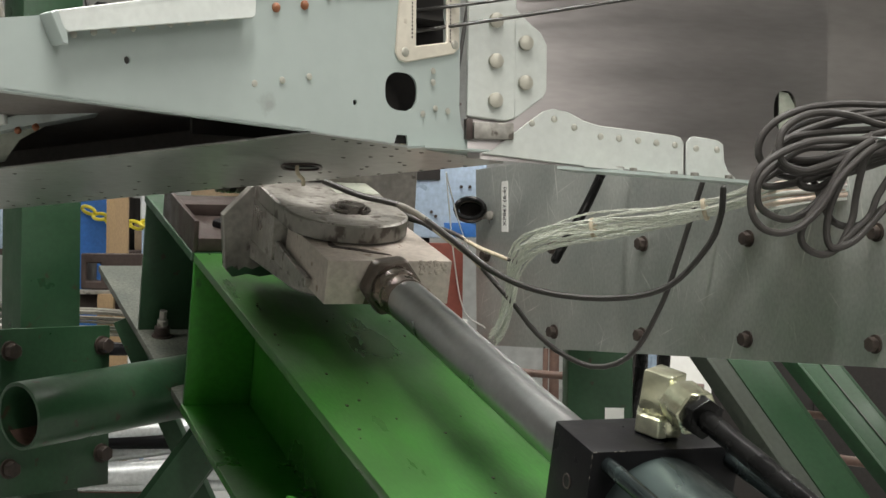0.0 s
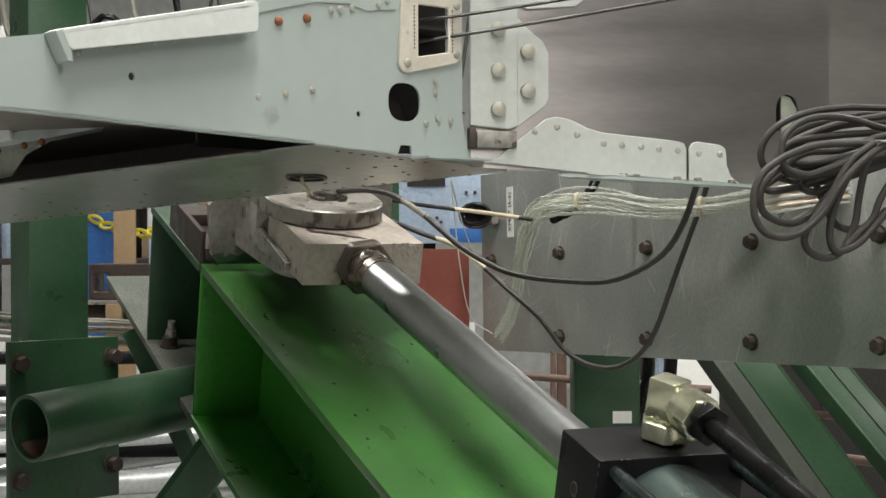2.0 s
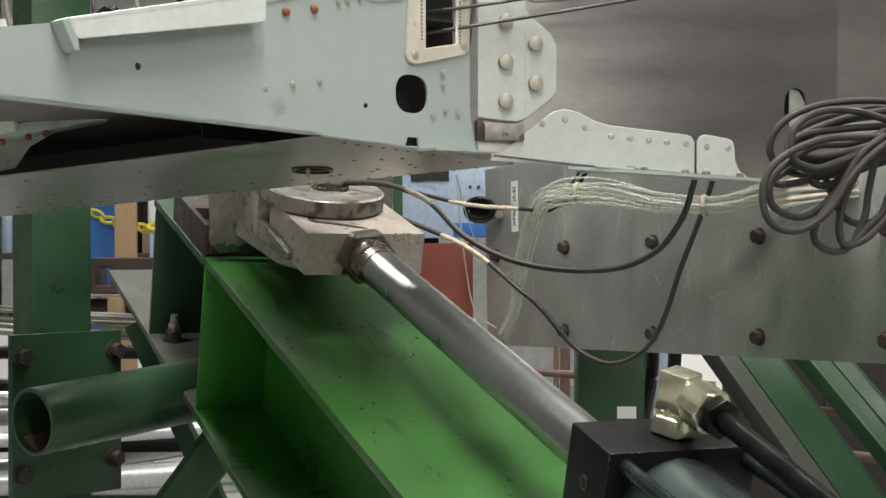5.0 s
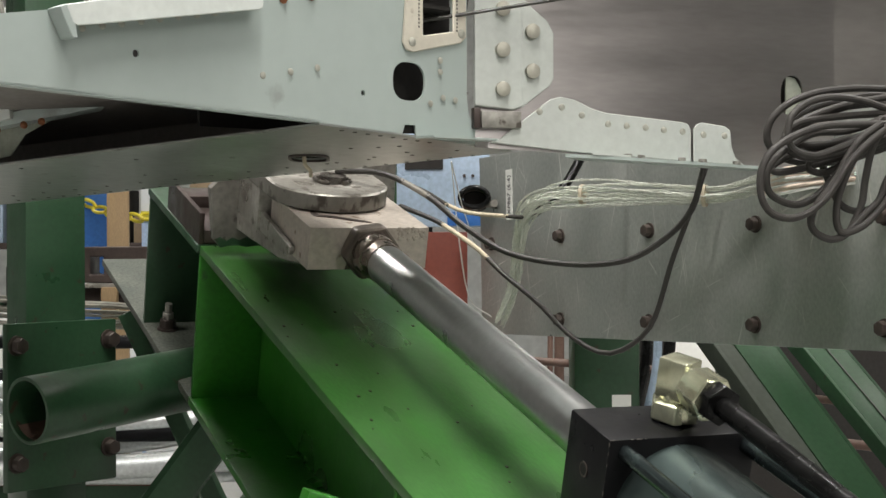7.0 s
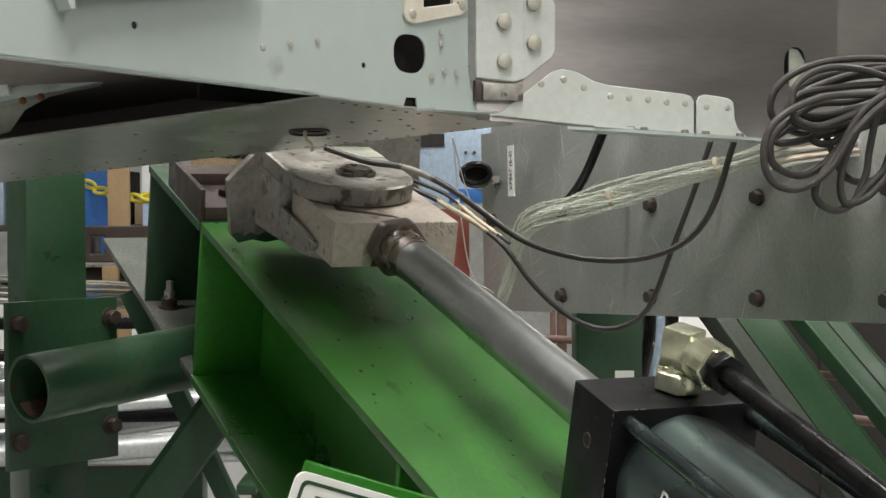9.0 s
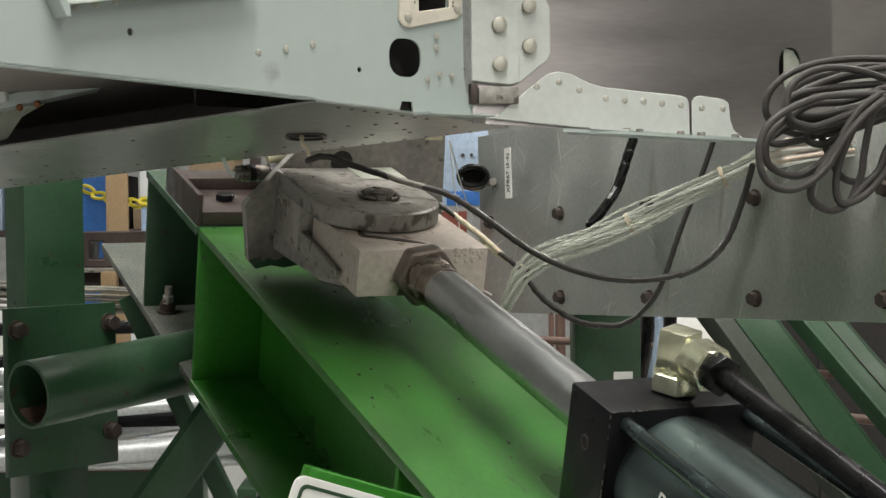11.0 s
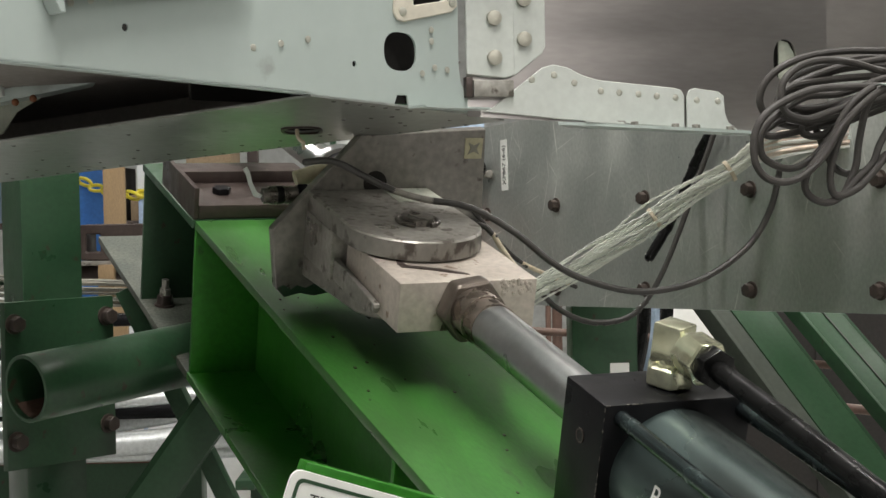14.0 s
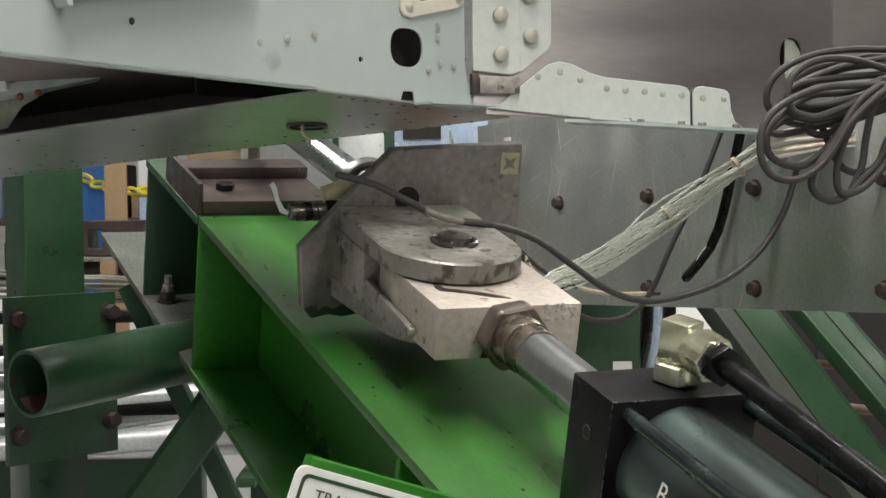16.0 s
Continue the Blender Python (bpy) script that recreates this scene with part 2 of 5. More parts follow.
def thing(name, label, category, m=None, group="", kind=""):
    ob = tagged(new(name), label, category, group, kind)
    ob.empty_display_size = 0.05
    if m is not None:
        ob.matrix_basis = m
    return ob


def bevel(bm, width, seg=2, angle=35):
    if width:
        es = [e for e in bm.edges if len(e.link_faces) == 2 and e.calc_face_angle(0) > radians(angle)]
        bmesh.ops.bevel(bm, geom=es, offset=width, segments=seg, affect="EDGES", profile=0.6)
    return bm


def box(x0, x1, y0, y1, z0, z1, b=0.0, bm=None):
    one = bmesh.new()
    bmesh.ops.create_cube(one, size=1)
    for v in one.verts:
        v.co = ((x0 + x1) / 2 + v.co.x * (x1 - x0), (y0 + y1) / 2 + v.co.y * (y1 - y0), (z0 + z1) / 2 + v.co.z * (z1 - z0))
    bevel(one, b)
    return join(bm, one)


def join(bm, one):
    if bm is None:
        return one
    me = bpy.data.meshes.new("tmp")
    one.to_mesh(me)
    one.free()
    bm.from_mesh(me)
    bpy.data.meshes.remove(me)
    return bm


def sheet(outer, thick, holes=(), b=0.0, axes="xz", at=0.0):
    """A flat plate cut from an outline with holes. axes names the plane; it is thickened from at to at + thick along the third axis."""
    bm = bmesh.new()
    for loop in (outer, *holes):
        vs = [bm.verts.new((p[0], p[1], 0)) for p in loop]
        for i, v in enumerate(vs):
            bm.edges.new((v, vs[(i + 1) % len(vs)]))
    bmesh.ops.triangle_fill(bm, use_beauty=True, use_dissolve=True, edges=bm.edges[:])
    got = bmesh.ops.extrude_face_region(bm, geom=bm.faces[:])
    for v in got["geom"]:
        if isinstance(v, bmesh.types.BMVert):
            v.co.z += thick
    order = {"xz": lambda c: (c.x, at + c.z, c.y), "xy": lambda c: (c.x, c.y, at + c.z), "yz": lambda c: (at + c.z, c.x, c.y)}[axes]
    for v in bm.verts:
        v.co = order(v.co.copy())
    bmesh.ops.recalc_face_normals(bm, faces=bm.faces)
    return bevel(bm, b, 1, 50)


def ring(cx, cy, rx, ry, n=24, power=2.0):
    pts = []
    for i in range(n):
        a = 2 * math.pi * i / n
        c, s = math.cos(a), math.sin(a)
        pts.append((cx + rx * math.copysign(abs(c) ** (2 / power), c), cy + ry * math.copysign(abs(s) ** (2 / power), s)))
    return pts


def rod(p0, p1, r, n=20, r1=None, bm=None, caps=True, b=0.0):
    p0, p1 = Vector(p0), Vector(p1)
    one = bmesh.new()
    bmesh.ops.create_cone(one, cap_ends=caps, segments=n, radius1=r, radius2=r if r1 is None else r1, depth=(p1 - p0).length)
    bevel(one, b, 2, 60)
    one.transform(Matrix.Translation((p0 + p1) / 2) @ (p1 - p0).to_track_quat("Z", "Y").to_matrix().to_4x4())
    return join(bm, one)


def hexbolt(across, high, washer=True):
    """Bolt head standing on z = 0."""
    bm = bmesh.new()
    if washer:
        rod((0, 0, 0), (0, 0, high * 0.22), across * 0.72, 20, bm=bm)
    one = bmesh.new()
    bmesh.ops.create_cone(one, cap_ends=True, segments=6, radius1=across * 0.577, radius2=across * 0.577, depth=high)
    bevel(one, across * 0.05, 1, 40)
    one.transform(Matrix.Translation((0, 0, high * 0.7 if washer else high * 0.5)))
    return join(bm, one)


def dome(r, high, n=12):
    bm = bmesh.new()
    bmesh.ops.create_uvsphere(bm, u_segments=n, v_segments=8, radius=r)
    bmesh.ops.delete(bm, geom=[v for v in bm.verts if v.co.z < -1e-5], context="VERTS")
    for v in bm.verts:
        v.co.z *= high / r
    return bm


def spline(pts, steps=8):
    pts = [Vector(p) for p in pts]
    ext = [pts[0] * 2 - pts[1], *pts, pts[-1] * 2 - pts[-2]]
    out = []
    for i in range(len(pts) - 1):
        a, b, c, d = ext[i:i + 4]
        for k in range(steps):
            t = k / steps
            out.append(0.5 * (2 * b + (c - a) * t + (2 * a - 5 * b + 4 * c - d) * t * t + (3 * b - a - 3 * c + d) * t ** 3))
    return out + [pts[-1]]


def even(pts, n):
    """n + 1 points at even steps along a line of points."""
    d = [0.0]
    for a, b in zip(pts, pts[1:]):
        d.append(d[-1] + (b - a).length)
    out, j = [], 0
    for i in range(n + 1):
        x = d[-1] * i / n
        while j < len(d) - 2 and d[j + 1] < x:
            j += 1
        f = (x - d[j]) / max(1e-9, d[j + 1] - d[j])
        out.append(pts[j].lerp(pts[j + 1], min(1, max(0, f))))
    return out


def tube(pts, r, n=10, bm=None, steps=8, smooth=True):
    line = spline(pts, steps) if smooth else [Vector(p) for p in pts]
    bm = bm or bmesh.new()
    loops, side = [], None
    for i, p in enumerate(line):
        d = (line[min(i + 1, len(line) - 1)] - line[max(i - 1, 0)]).normalized()
        side = d.orthogonal().normalized() if side is None else (side - d * side.dot(d)).normalized()
        up = d.cross(side)
        loops.append([bm.verts.new(p + r * (math.cos(2 * math.pi * k / n) * side + math.sin(2 * math.pi * k / n) * up)) for k in range(n)])
    for a, b in zip(loops, loops[1:]):
        for k in range(n):
            bm.faces.new((a[k], a[(k + 1) % n], b[(k + 1) % n], b[k]))
    bm.faces.new(loops[0][::-1])
    bm.faces.new(loops[-1])
    return bm


def text(words, size, material, parent, m, name="lettering"):
    cu = bpy.data.curves.new(name, "FONT")
    cu.body, cu.size, cu.extrude, cu.align_x, cu.align_y = words, size, 0.0002, "CENTER", "CENTER"
    tmp = new(name, cu)
    bpy.context.view_layer.update()
    me = bpy.data.meshes.new_from_object(tmp.evaluated_get(bpy.context.evaluated_depsgraph_get()))
    bpy.data.objects.remove(tmp)
    me.materials.clear()
    me.materials.append(material)
    ob = new(name, me)
    ob.parent, ob.matrix_basis = parent, m
    return ob


def axes(o, x, y, z):
    return Matrix(((x[0], y[0], z[0], o[0]), (x[1], y[1], z[1], o[1]), (x[2], y[2], z[2], o[2]), (0, 0, 0, 1)))


# ---- the four working planes ----
# along the sloping beam: s towards its low end, w across it, h off its top flange
BEAM = axes((-0.4487, 2.8689, 1.3796), (0.3638, -0.8917, -0.2691), (0.9259, 0.3778, -0.0000), (0.1017, -0.2492, 0.9631))
# along the rib web (x along, y behind it, z up) and along the spar web
RIB = axes((0.033, 2.253, 0), (0.7529, 0.6581, 0), (-0.6581, 0.7529, 0), (0, 0, 1))
SPAR_PLANE = axes((0.033, 2.253, 0), (0.9604, 0.2785, 0), (-0.2785, 0.9604, 0), (0, 0, 1))
# the scuffed plate: x along it towards the camera, y behind it, z up; it leans up by two degrees along its length
SIDE = axes((0.13, 3.28, 0), (0.4657, -0.8849, 0), (0.8849, 0.4657, 0), (0, 0, 1)) @ Matrix.Translation((0, 0, 1.4)) @ Matrix.Rotation(radians(-1.75), 4, "Y")


# ---- the hall ----
def hall():
    part("floor", box(-12, 12, -8, 16, -0.1, 0), CONCRETE)
    for name, b in (("wall_north", (-12, 12, 16, 16.2, 0, 6)), ("wall_south", (-12, 12, -8.2, -8, 0, 6)),
                    ("wall_east", (12, 12.2, -8, 16, 0, 6)), ("wall_west", (-12.2, -12, -8, 16, 0, 6)), ("ceiling", (-12, 12, -8, 16, 6, 6.2))):
        part(name, box(*b), WALL)
    for ob in bpy.data.objects:
        if ob.name in ("floor", "ceiling") or ob.name.startswith("wall_"):
            tagged(ob, {"floor": "pale smooth concrete hall floor", "ceiling": "plain light grey hall ceiling"}.get(ob.name, "plain light grey painted hall wall"), kind="structure")


hall()


# ---- the green beam with its clamp plate ----
def beam():
    b = thing("steel_beam", "bright green painted steel I-beam sloping down, with welded stiffeners", "beam", BEAM)
    part("top_flange", box(-0.03, 1.9, 0.004, 0.275, -0.016, 0.0, 0.002), GREENTOP, b, "scuffed green flange with worn grey patches")
    part("bottom_flange", box(-0.03, 1.9, 0.0, 0.275, -0.31, -0.294, 0.002), GREEN, b)
    part("web", box(-0.03, 1.9, 0.13, 0.142, -0.294, -0.016), GREEN, b)
    for s in (-0.03, 1.02):
        part("stiffener", box(s, s + 0.012, 0.004, 0.13, -0.294, -0.016, 0.001), GREEN, b)
    b = thing("rear_beam", "dark green steel beam butted against the bright green one", "beam", BEAM)
    part("top_flange", box(-0.477, -0.032, 0.0, 0.275, -0.016, 0.0, 0.002), DKGREEN, b)
    part("bottom_flange", box(-0.95, -0.032, 0.0, 0.275, -0.31, -0.294, 0.002), DUST, b, "dusty lower flange")
    part("web", box(-0.477, -0.032, 0.13, 0.142, -0.294, -0.016), DKGREEN, b)
    part("end_plate", box(-0.477, -0.465, 0.004, 0.13, -0.294, -0.016, 0.001), DKGREEN, b, "dark green stiffener plate")
    one = part("flange_bolt", hexbolt(0.03, 0.02), DARKSTEEL, b)
    one.matrix_basis = pose(-0.42, 0.044, -0.294)
    stud = part("stud", rod((-0.42, 0.044, -0.294), (-0.42, 0.044, -0.237), 0.008, 12), STEEL, b)
    part("lock_nut", hexbolt(0.022, 0.014, False), STEEL, b, "worn steel lock nut").matrix_basis = pose(-0.42, 0.044, -0.271, 0, 0, 20)
    clamp = thing("clamp_plate", "oily brown steel clamp plate bolted on the green beam", "plate", BEAM @ pose(0, 0, 0))
    part("plate", box(-0.27, -0.035, 0.012, 0.262, 0.001, 0.027, 0.003), DARKSTEEL, clamp)
    part("ridge", box(-0.27, -0.2, 0.012, 0.262, 0.027, 0.05, 0.003), DARKSTEEL, clamp)
    nut = part("bolt", hexbolt(0.032, 0.013, False), BLACK, clamp)
    nut.matrix_basis = pose(-0.12, 0.075, 0.027)
    part("side_bar", box(-0.3, -0.034, 0.002, 0.011, 0.001, 0.06, 0.001), DARKSTEEL, clamp, "worn steel edge bar")


beam()


# ---- the moving bracket with clevis, eye block and rod ----
def bracket():
    b = thing("sliding_bracket", "stained grey steel clevis bracket sliding along the green beam", "bracket", BEAM)
    part("back_plate", sheet([(0.01, 0.03), (-0.001, 0.1245), (0.1326, 0.2722), (0.3396, 0.2823), (0.352, 0.035), (0.13, 0.024), (0.118, 0.017), (0.1, 0.021), (0.072, 0.016), (0.05, 0.021), (0.024, 0.015)], 0.02, b=0.0015, axes="yz", at=0.572), BACKSTEEL, b)
    part("paint_smear", sheet([(0.011, 0.031), (0.024, 0.0165), (0.05, 0.022), (0.072, 0.0175), (0.1, 0.022), (0.117, 0.019), (0.124, 0.03), (0.112, 0.028), (0.1, 0.034), (0.086, 0.027), (0.071, 0.036), (0.058, 0.03), (0.044, 0.035), (0.034, 0.028), (0.022, 0.036)], 0.0006, axes="yz", at=0.5923), DKGREEN, b, "smear of green paint along the foot")
    # flat dark disc on the face; paints the shade of a hole
    part("plate_hole_disc", rod((0.5921, 0.16, 0.197), (0.5928, 0.16, 0.197), 0.019, 28), VOID, b, "flat near-black disc standing in for the shade of a bored hole")

    def lug(h0, h1, s=0.787, r=0.1):
        arc = [(s + r * math.sin(a), 0.15 - r * math.cos(a)) for a in [math.pi * i / 28 for i in range(29)]]
        return sheet([(0.592, 0.05), *arc, (0.592, 0.25)], h1 - h0, b=0.003, axes="xy", at=h0)

    part("upper_lug", lug(0.157, 0.187), STEEL, b)
    rim, h = bmesh.new(), (0.1595, 0.1845)
    way = [(0.6, 0.0492), *[(0.787 + 0.1006 * math.sin(a), 0.15 - 0.1006 * math.cos(a)) for a in [math.pi * i / 28 for i in range(29)]]]
    cols = [[rim.verts.new((x, y, z)) for z in h] for x, y in way]
    for u, v in zip(cols, cols[1:]):
        rim.faces.new((u[0], v[0], v[1], u[1]))
    part("worn_rim", rim, RIMSTEEL, b, "lug rim with dark oily smudges", 60)
    part("clevis_body", box(0.5925, 0.722, 0.051, 0.249, 0.084, 0.1565, 0.002), STEEL, b)
    part("lower_lug", lug(0.05, 0.0835, 0.752, 0.078), STEEL, b)
    cheek = [(0.60, 0.083), (0.872, 0.0835), (0.893, 0.09), (0.9, 0.0985), (0.899, 0.1045), (0.722, 0.1165), (0.60, 0.1165)]
    part("lower_cheek", sheet(cheek, 0.0092, b=0.001, axes="xz", at=0.0562), STEEL, b, "stained lower cheek of the clevis")
    pin = part("pin", rod((0.787, 0.157, 0.04), (0.787, 0.157, 0.199), 0.024, 28, b=0.004), PINSTEEL, b, "dark worn steel pin")
    # thin pale patch painted where the lug top catches a bright sheen
    part("sheen_patch", box(0.594, 0.672, 0.17, 0.2475, 0.1872, 0.188), PADSTEEL, b, "pale patch standing in for the sheen on the lug")
    band = bmesh.new()
    pts = [(0.787 + 0.03 * math.cos(a), 0.157 + 0.03 * math.sin(a), 0.1905) for a in [math.pi * (0.1 + 1.75 * i / 16) for i in range(17)]]
    tube(pts, 0.0035, 8, band, 2)
    part("retaining_ring", band, PINSTEEL, pin, "bent spring steel ring")
    eye = part("eye_block", box(0.748, 0.968, 0.066, 0.267, 0.086, 0.1555, 0.002), BLOCK, b, "pale machined steel block with chipped edge")
    part("grease_streak", sheet([(0.862, 0.098), (0.884, 0.092), (0.899, 0.094), (0.904, 0.108), (0.915, 0.13), (0.93, 0.152), (0.94, 0.178), (0.93, 0.172), (0.912, 0.15), (0.897, 0.122), (0.889, 0.104), (0.872, 0.103)], 0.0006, axes="xy", at=0.1557), DARKSTEEL, eye, "dark grease streak")
    lumps, rnd = bmesh.new(), random.Random(4)
    for k in range(46):
        one = bmesh.new()
        bmesh.ops.create_icosphere(one, subdivisions=1, radius=rnd.uniform(0.0015, 0.0042))
        for v in one.verts:
            v.co.x *= 0.4
        one.transform(Matrix.Translation((0.968, rnd.uniform(0.212, 0.26), rnd.uniform(0.135, 0.154))) @ Matrix.Rotation(rnd.uniform(0, 3), 4, "X"))
        join(lumps, one)
    part("weld_spatter", lumps, BLOCK, eye, "rough chipped weld patch", 0)
    nut = bmesh.new()
    bmesh.ops.create_cone(nut, cap_ends=True, segments=6, radius1=0.0475, radius2=0.0475, depth=0.034)
    bevel(nut, 0.008, 3, 40)
    nut.transform(Matrix.Translation((0.985, 0.163, 0.122)) @ Matrix.Rotation(radians(90), 4, "Y") @ Matrix.Rotation(radians(8), 4, "Z"))
    part("lock_nut", nut, COLLAR, b, "rust-brown chamfered hexagon lock nut")
    part("rust_seep", sheet([(0.128, 0.0865), (0.139, 0.0865), (0.142, 0.098), (0.15, 0.11), (0.135, 0.109), (0.131, 0.097)], 0.0006, axes="yz", at=0.9682), COLLAR, eye, "rust run under the nut")
    body = rod((1.0, 0.162, 0.122), (1.036, 0.162, 0.122), 0.0355, 40, 0.0345, b=0.0015)
    rod((1.036, 0.162, 0.122), (1.066, 0.162, 0.122), 0.0325, 40, bm=body)
    part("rod_end", body, RODEND, b, "brown-stained turned end of the rod", 40)
    body = rod((1.066, 0.162, 0.122), (1.93, 0.162, 0.122), 0.0312, 48)
    part("piston_rod", body, CHROME, b, "polished chrome piston rod", 40)
    # behind the plate: load cell, chrome tube and plug
    part("load_cell", rod((0.44, 0.165, 0.165), (0.572, 0.165, 0.165), 0.04, 36, b=0.003), PRINTED, b, "round load cell with a worn printed label")
    part("ring", rod((0.395, 0.165, 0.165), (0.425, 0.165, 0.165), 0.05, 40, b=0.004), CHROME, b, "polished steel ring")
    part("tail_rod", rod((-0.25, 0.165, 0.165), (0.50, 0.165, 0.165), 0.026, 32), CHROME, b, "chrome tube behind the plate")
    part("hose_clamp", rod((0.425, 0.165, 0.165), (0.446, 0.165, 0.165), 0.043, 32), BLACK, b, "black clamp ring")
    plug = rod((0.545, -0.006, 0.1665), (0.545, 0.05, 0.1685), 0.0125, 24, b=0.002)
    for y in (0.004, 0.012, 0.03, 0.036):
        rod((0.545, y, 0.1668), (0.545, y + 0.004, 0.167), 0.0142, 20, bm=plug)
    plug = part("cable_plug", plug, PINSTEEL, b, "dark metal screw plug with knurled rings")
    part("plug_grip", rod((0.545, 0.016, 0.1672), (0.545, 0.027, 0.1676), 0.0146, 14, b=0.001), RUBBER, plug, "black grip ring")
    part("plug_nut", rod((0.545, 0.05, 0.1685), (0.545, 0.066, 0.169), 0.0155, 6, b=0.0015), BLACK, plug, "black hexagon nut")
    part("socket", rod((0.545, 0.066, 0.169), (0.53, 0.13, 0.17), 0.013, 18), BLACK, b, "black connector socket")
    part("printed_collar", rod((0.5, 0.06, 0.18), (0.5, 0.118, 0.198), 0.0135, 20), STICKER, b, "yellowed printed collar")
    tape = [(-0.006, 0.1675), (-0.014, 0.172), (-0.0225, 0.186), (-0.0275, 0.2045), (-0.0325, 0.2125), (-0.0385, 0.208), (-0.0335, 0.2), (-0.0285, 0.184), (-0.02, 0.166), (-0.009, 0.162)]
    part("tag_tape", sheet(tape, 0.003, axes="yz", at=0.5435), WHITE, b, "short bent strip of white tape")
    st = part("sticker", box(0.592, 0.5935, 0.306, 0.336, 0.235, 0.268), STICKER, b, "faded yellow square sticker")
    star = [(0.321 + (0.014 if k % 2 == 0 else 0.005) * math.cos(k * math.pi / 4 + 0.785), 0.2515 + (0.014 if k % 2 == 0 else 0.005) * math.sin(k * math.pi / 4 + 0.785)) for k in range(8)]
    part("star_mark", sheet(star, 0.001, axes="yz", at=0.5935), HANK, st, "dark star on the sticker")
    return b


BRACKET = bracket()


# ---- the hydraulic cylinder ----
def cylinder():
    c = thing("hydraulic_cylinder", "black tie-rod hydraulic cylinder lying along the green beam", "cylinder", BEAM)
    part("head_block", box(1.3, 1.39, 0.084, 0.262, 0.035, 0.196, 0.0035), BLACK, c)
    chips, rnd = bmesh.new(), random.Random(12)
    for k in range(26):
        z = rnd.uniform(0.05, 0.194) if k < 18 else 0.1951
        x, y = (1.3891, 0.0849) if k < 18 else (1.3891, rnd.uniform(0.086, 0.15))
        one = bmesh.new()
        bmesh.ops.create_icosphere(one, subdivisions=1, radius=rnd.uniform(0.0004, 0.0009))
        tall = rnd.uniform(2.0, 8.0)
        for v in one.verts:
            v.co.z *= tall if k < 18 else 1.0
            v.co.y *= 1.0 if k < 18 else tall
        one.transform(Matrix.Translation((x, y, z)))
        join(chips, one)
    part("chipped_edge", chips, PINSTEEL, c, "bare metal chips along the edge", 0)
    # the block is solid here; a black disc stands for the hole's shade
    part("port_hole_disc", rod((1.345, 0.083, 0.145), (1.345, 0.0839, 0.145), 0.0065, 16), RUBBER, c, "black disc painting the shade of a threaded hole")
    part("port_rim", sheet(ring(1.345, 0.145, 0.0085, 0.0085, 20), 0.0012, [ring(1.345, 0.145, 0.0066, 0.0066, 20)], 0, "xz", 0.0827), DARKSTEEL, c, "worn rim of the hole")
    part("gland", rod((1.292, 0.158, 0.121), (1.3, 0.158, 0.121), 0.036, 32), BLACK, c)
    part("barrel", rod((1.39, 0.172, 0.114), (2.2, 0.172, 0.114), 0.073, 64), BARREL, c, "glossy brown-black barrel with a teal sheen put into its colour")
    tie = part("tie_rod", rod((1.39, 0.104, 0.181), (2.2, 0.104, 0.181), 0.0088, 16), TIESTEEL, c)
    for dw, dh in ((0.146, 0), (0, -0.13), (0.146, -0.13)):
        piece("tie_rod", tie, c, Matrix.Translation((0, dw, dh)))
    part("mount_foot", box(1.5, 1.62, 0.03, 0.27, 0.002, 0.056, 0.003), BLACK, c)
    h = thing("hydraulic_hose", "black rubber hydraulic hose running along the cylinder", "hose", BEAM @ pose(1.343, 0.185, 0.196))
    f = thing("hose_fitting", "yellow zinc elbow fitting screwed on the black cylinder head", "fitting", BEAM @ pose(1.343, 0.185, 0.196))
    base = bmesh.new()
    bmesh.ops.create_cone(base, cap_ends=True, segments=6, radius1=0.028, radius2=0.028, depth=0.022)
    bevel(base, 0.002, 1, 40)
    base.transform(Matrix.Translation((0, 0, 0.012)))
    part("base_nut", base, BRASS, f)
    part("neck", rod((0, 0, 0.02), (0, 0, 0.03), 0.018, 24), BRASS, f)
    top = bmesh.new()
    bmesh.ops.create_cone(top, cap_ends=True, segments=4, radius1=0.0238, radius2=0.0238, depth=0.044)
    bevel(top, 0.003, 2, 40)
    top.transform(Matrix.Translation((0.0, -0.001, 0.047)) @ Matrix.Rotation(radians(72), 4, "Z"))
    part("elbow", top, BRASS, f)
    side = bmesh.new()
    bmesh.ops.create_cone(side, cap_ends=True, segments=6, radius1=0.0262, radius2=0.0262, depth=0.04)
    bevel(side, 0.002, 1, 40)
    side.transform(Matrix.Translation((0.04, 0.008, 0.043)) @ Matrix.Rotation(radians(90), 4, "Y"))
    part("hose_nut", side, BRASS, f)
    part("ferrule", rod((0.058, 0.009, 0.0427), (0.074, 0.01, 0.042), 0.0226, 6, b=0.002), RUBBER, h, "black hexagon ferrule")
    part("hose", tube([(0.064, 0.01, 0.0422), (0.2, 0.014, 0.034), (0.5, 0.016, 0.018), (0.85, 0.016, 0.012)], 0.0114, 14), RUBBER, h)
    h2 = thing("steel_line", "thin dark hydraulic line beside the cylinder", "hose", BEAM)
    part("line", tube([(1.395, 0.272, 0.166), (1.6, 0.274, 0.166), (2.2, 0.274, 0.166)], 0.008, 12), BLACK, h2)
    mark = thing("barrel_mark", "white painted letter on the black barrel", "marking", BEAM @ pose(1.478, 0.172, 0.114))
    text("B", 0.032, PAPER, mark, Matrix.Rotation(radians(76), 4, "X") @ pose(0, 0.0, 0.0734))


cylinder()


# ---- airframe: rib, spar, lower skin ----
def rivets(parent, master, where, m):
    for x, z in where:
        piece("rivet", master, parent, m @ Matrix.Translation((x, 0, z)) @ Matrix.Rotation(radians(90), 4, "X"))


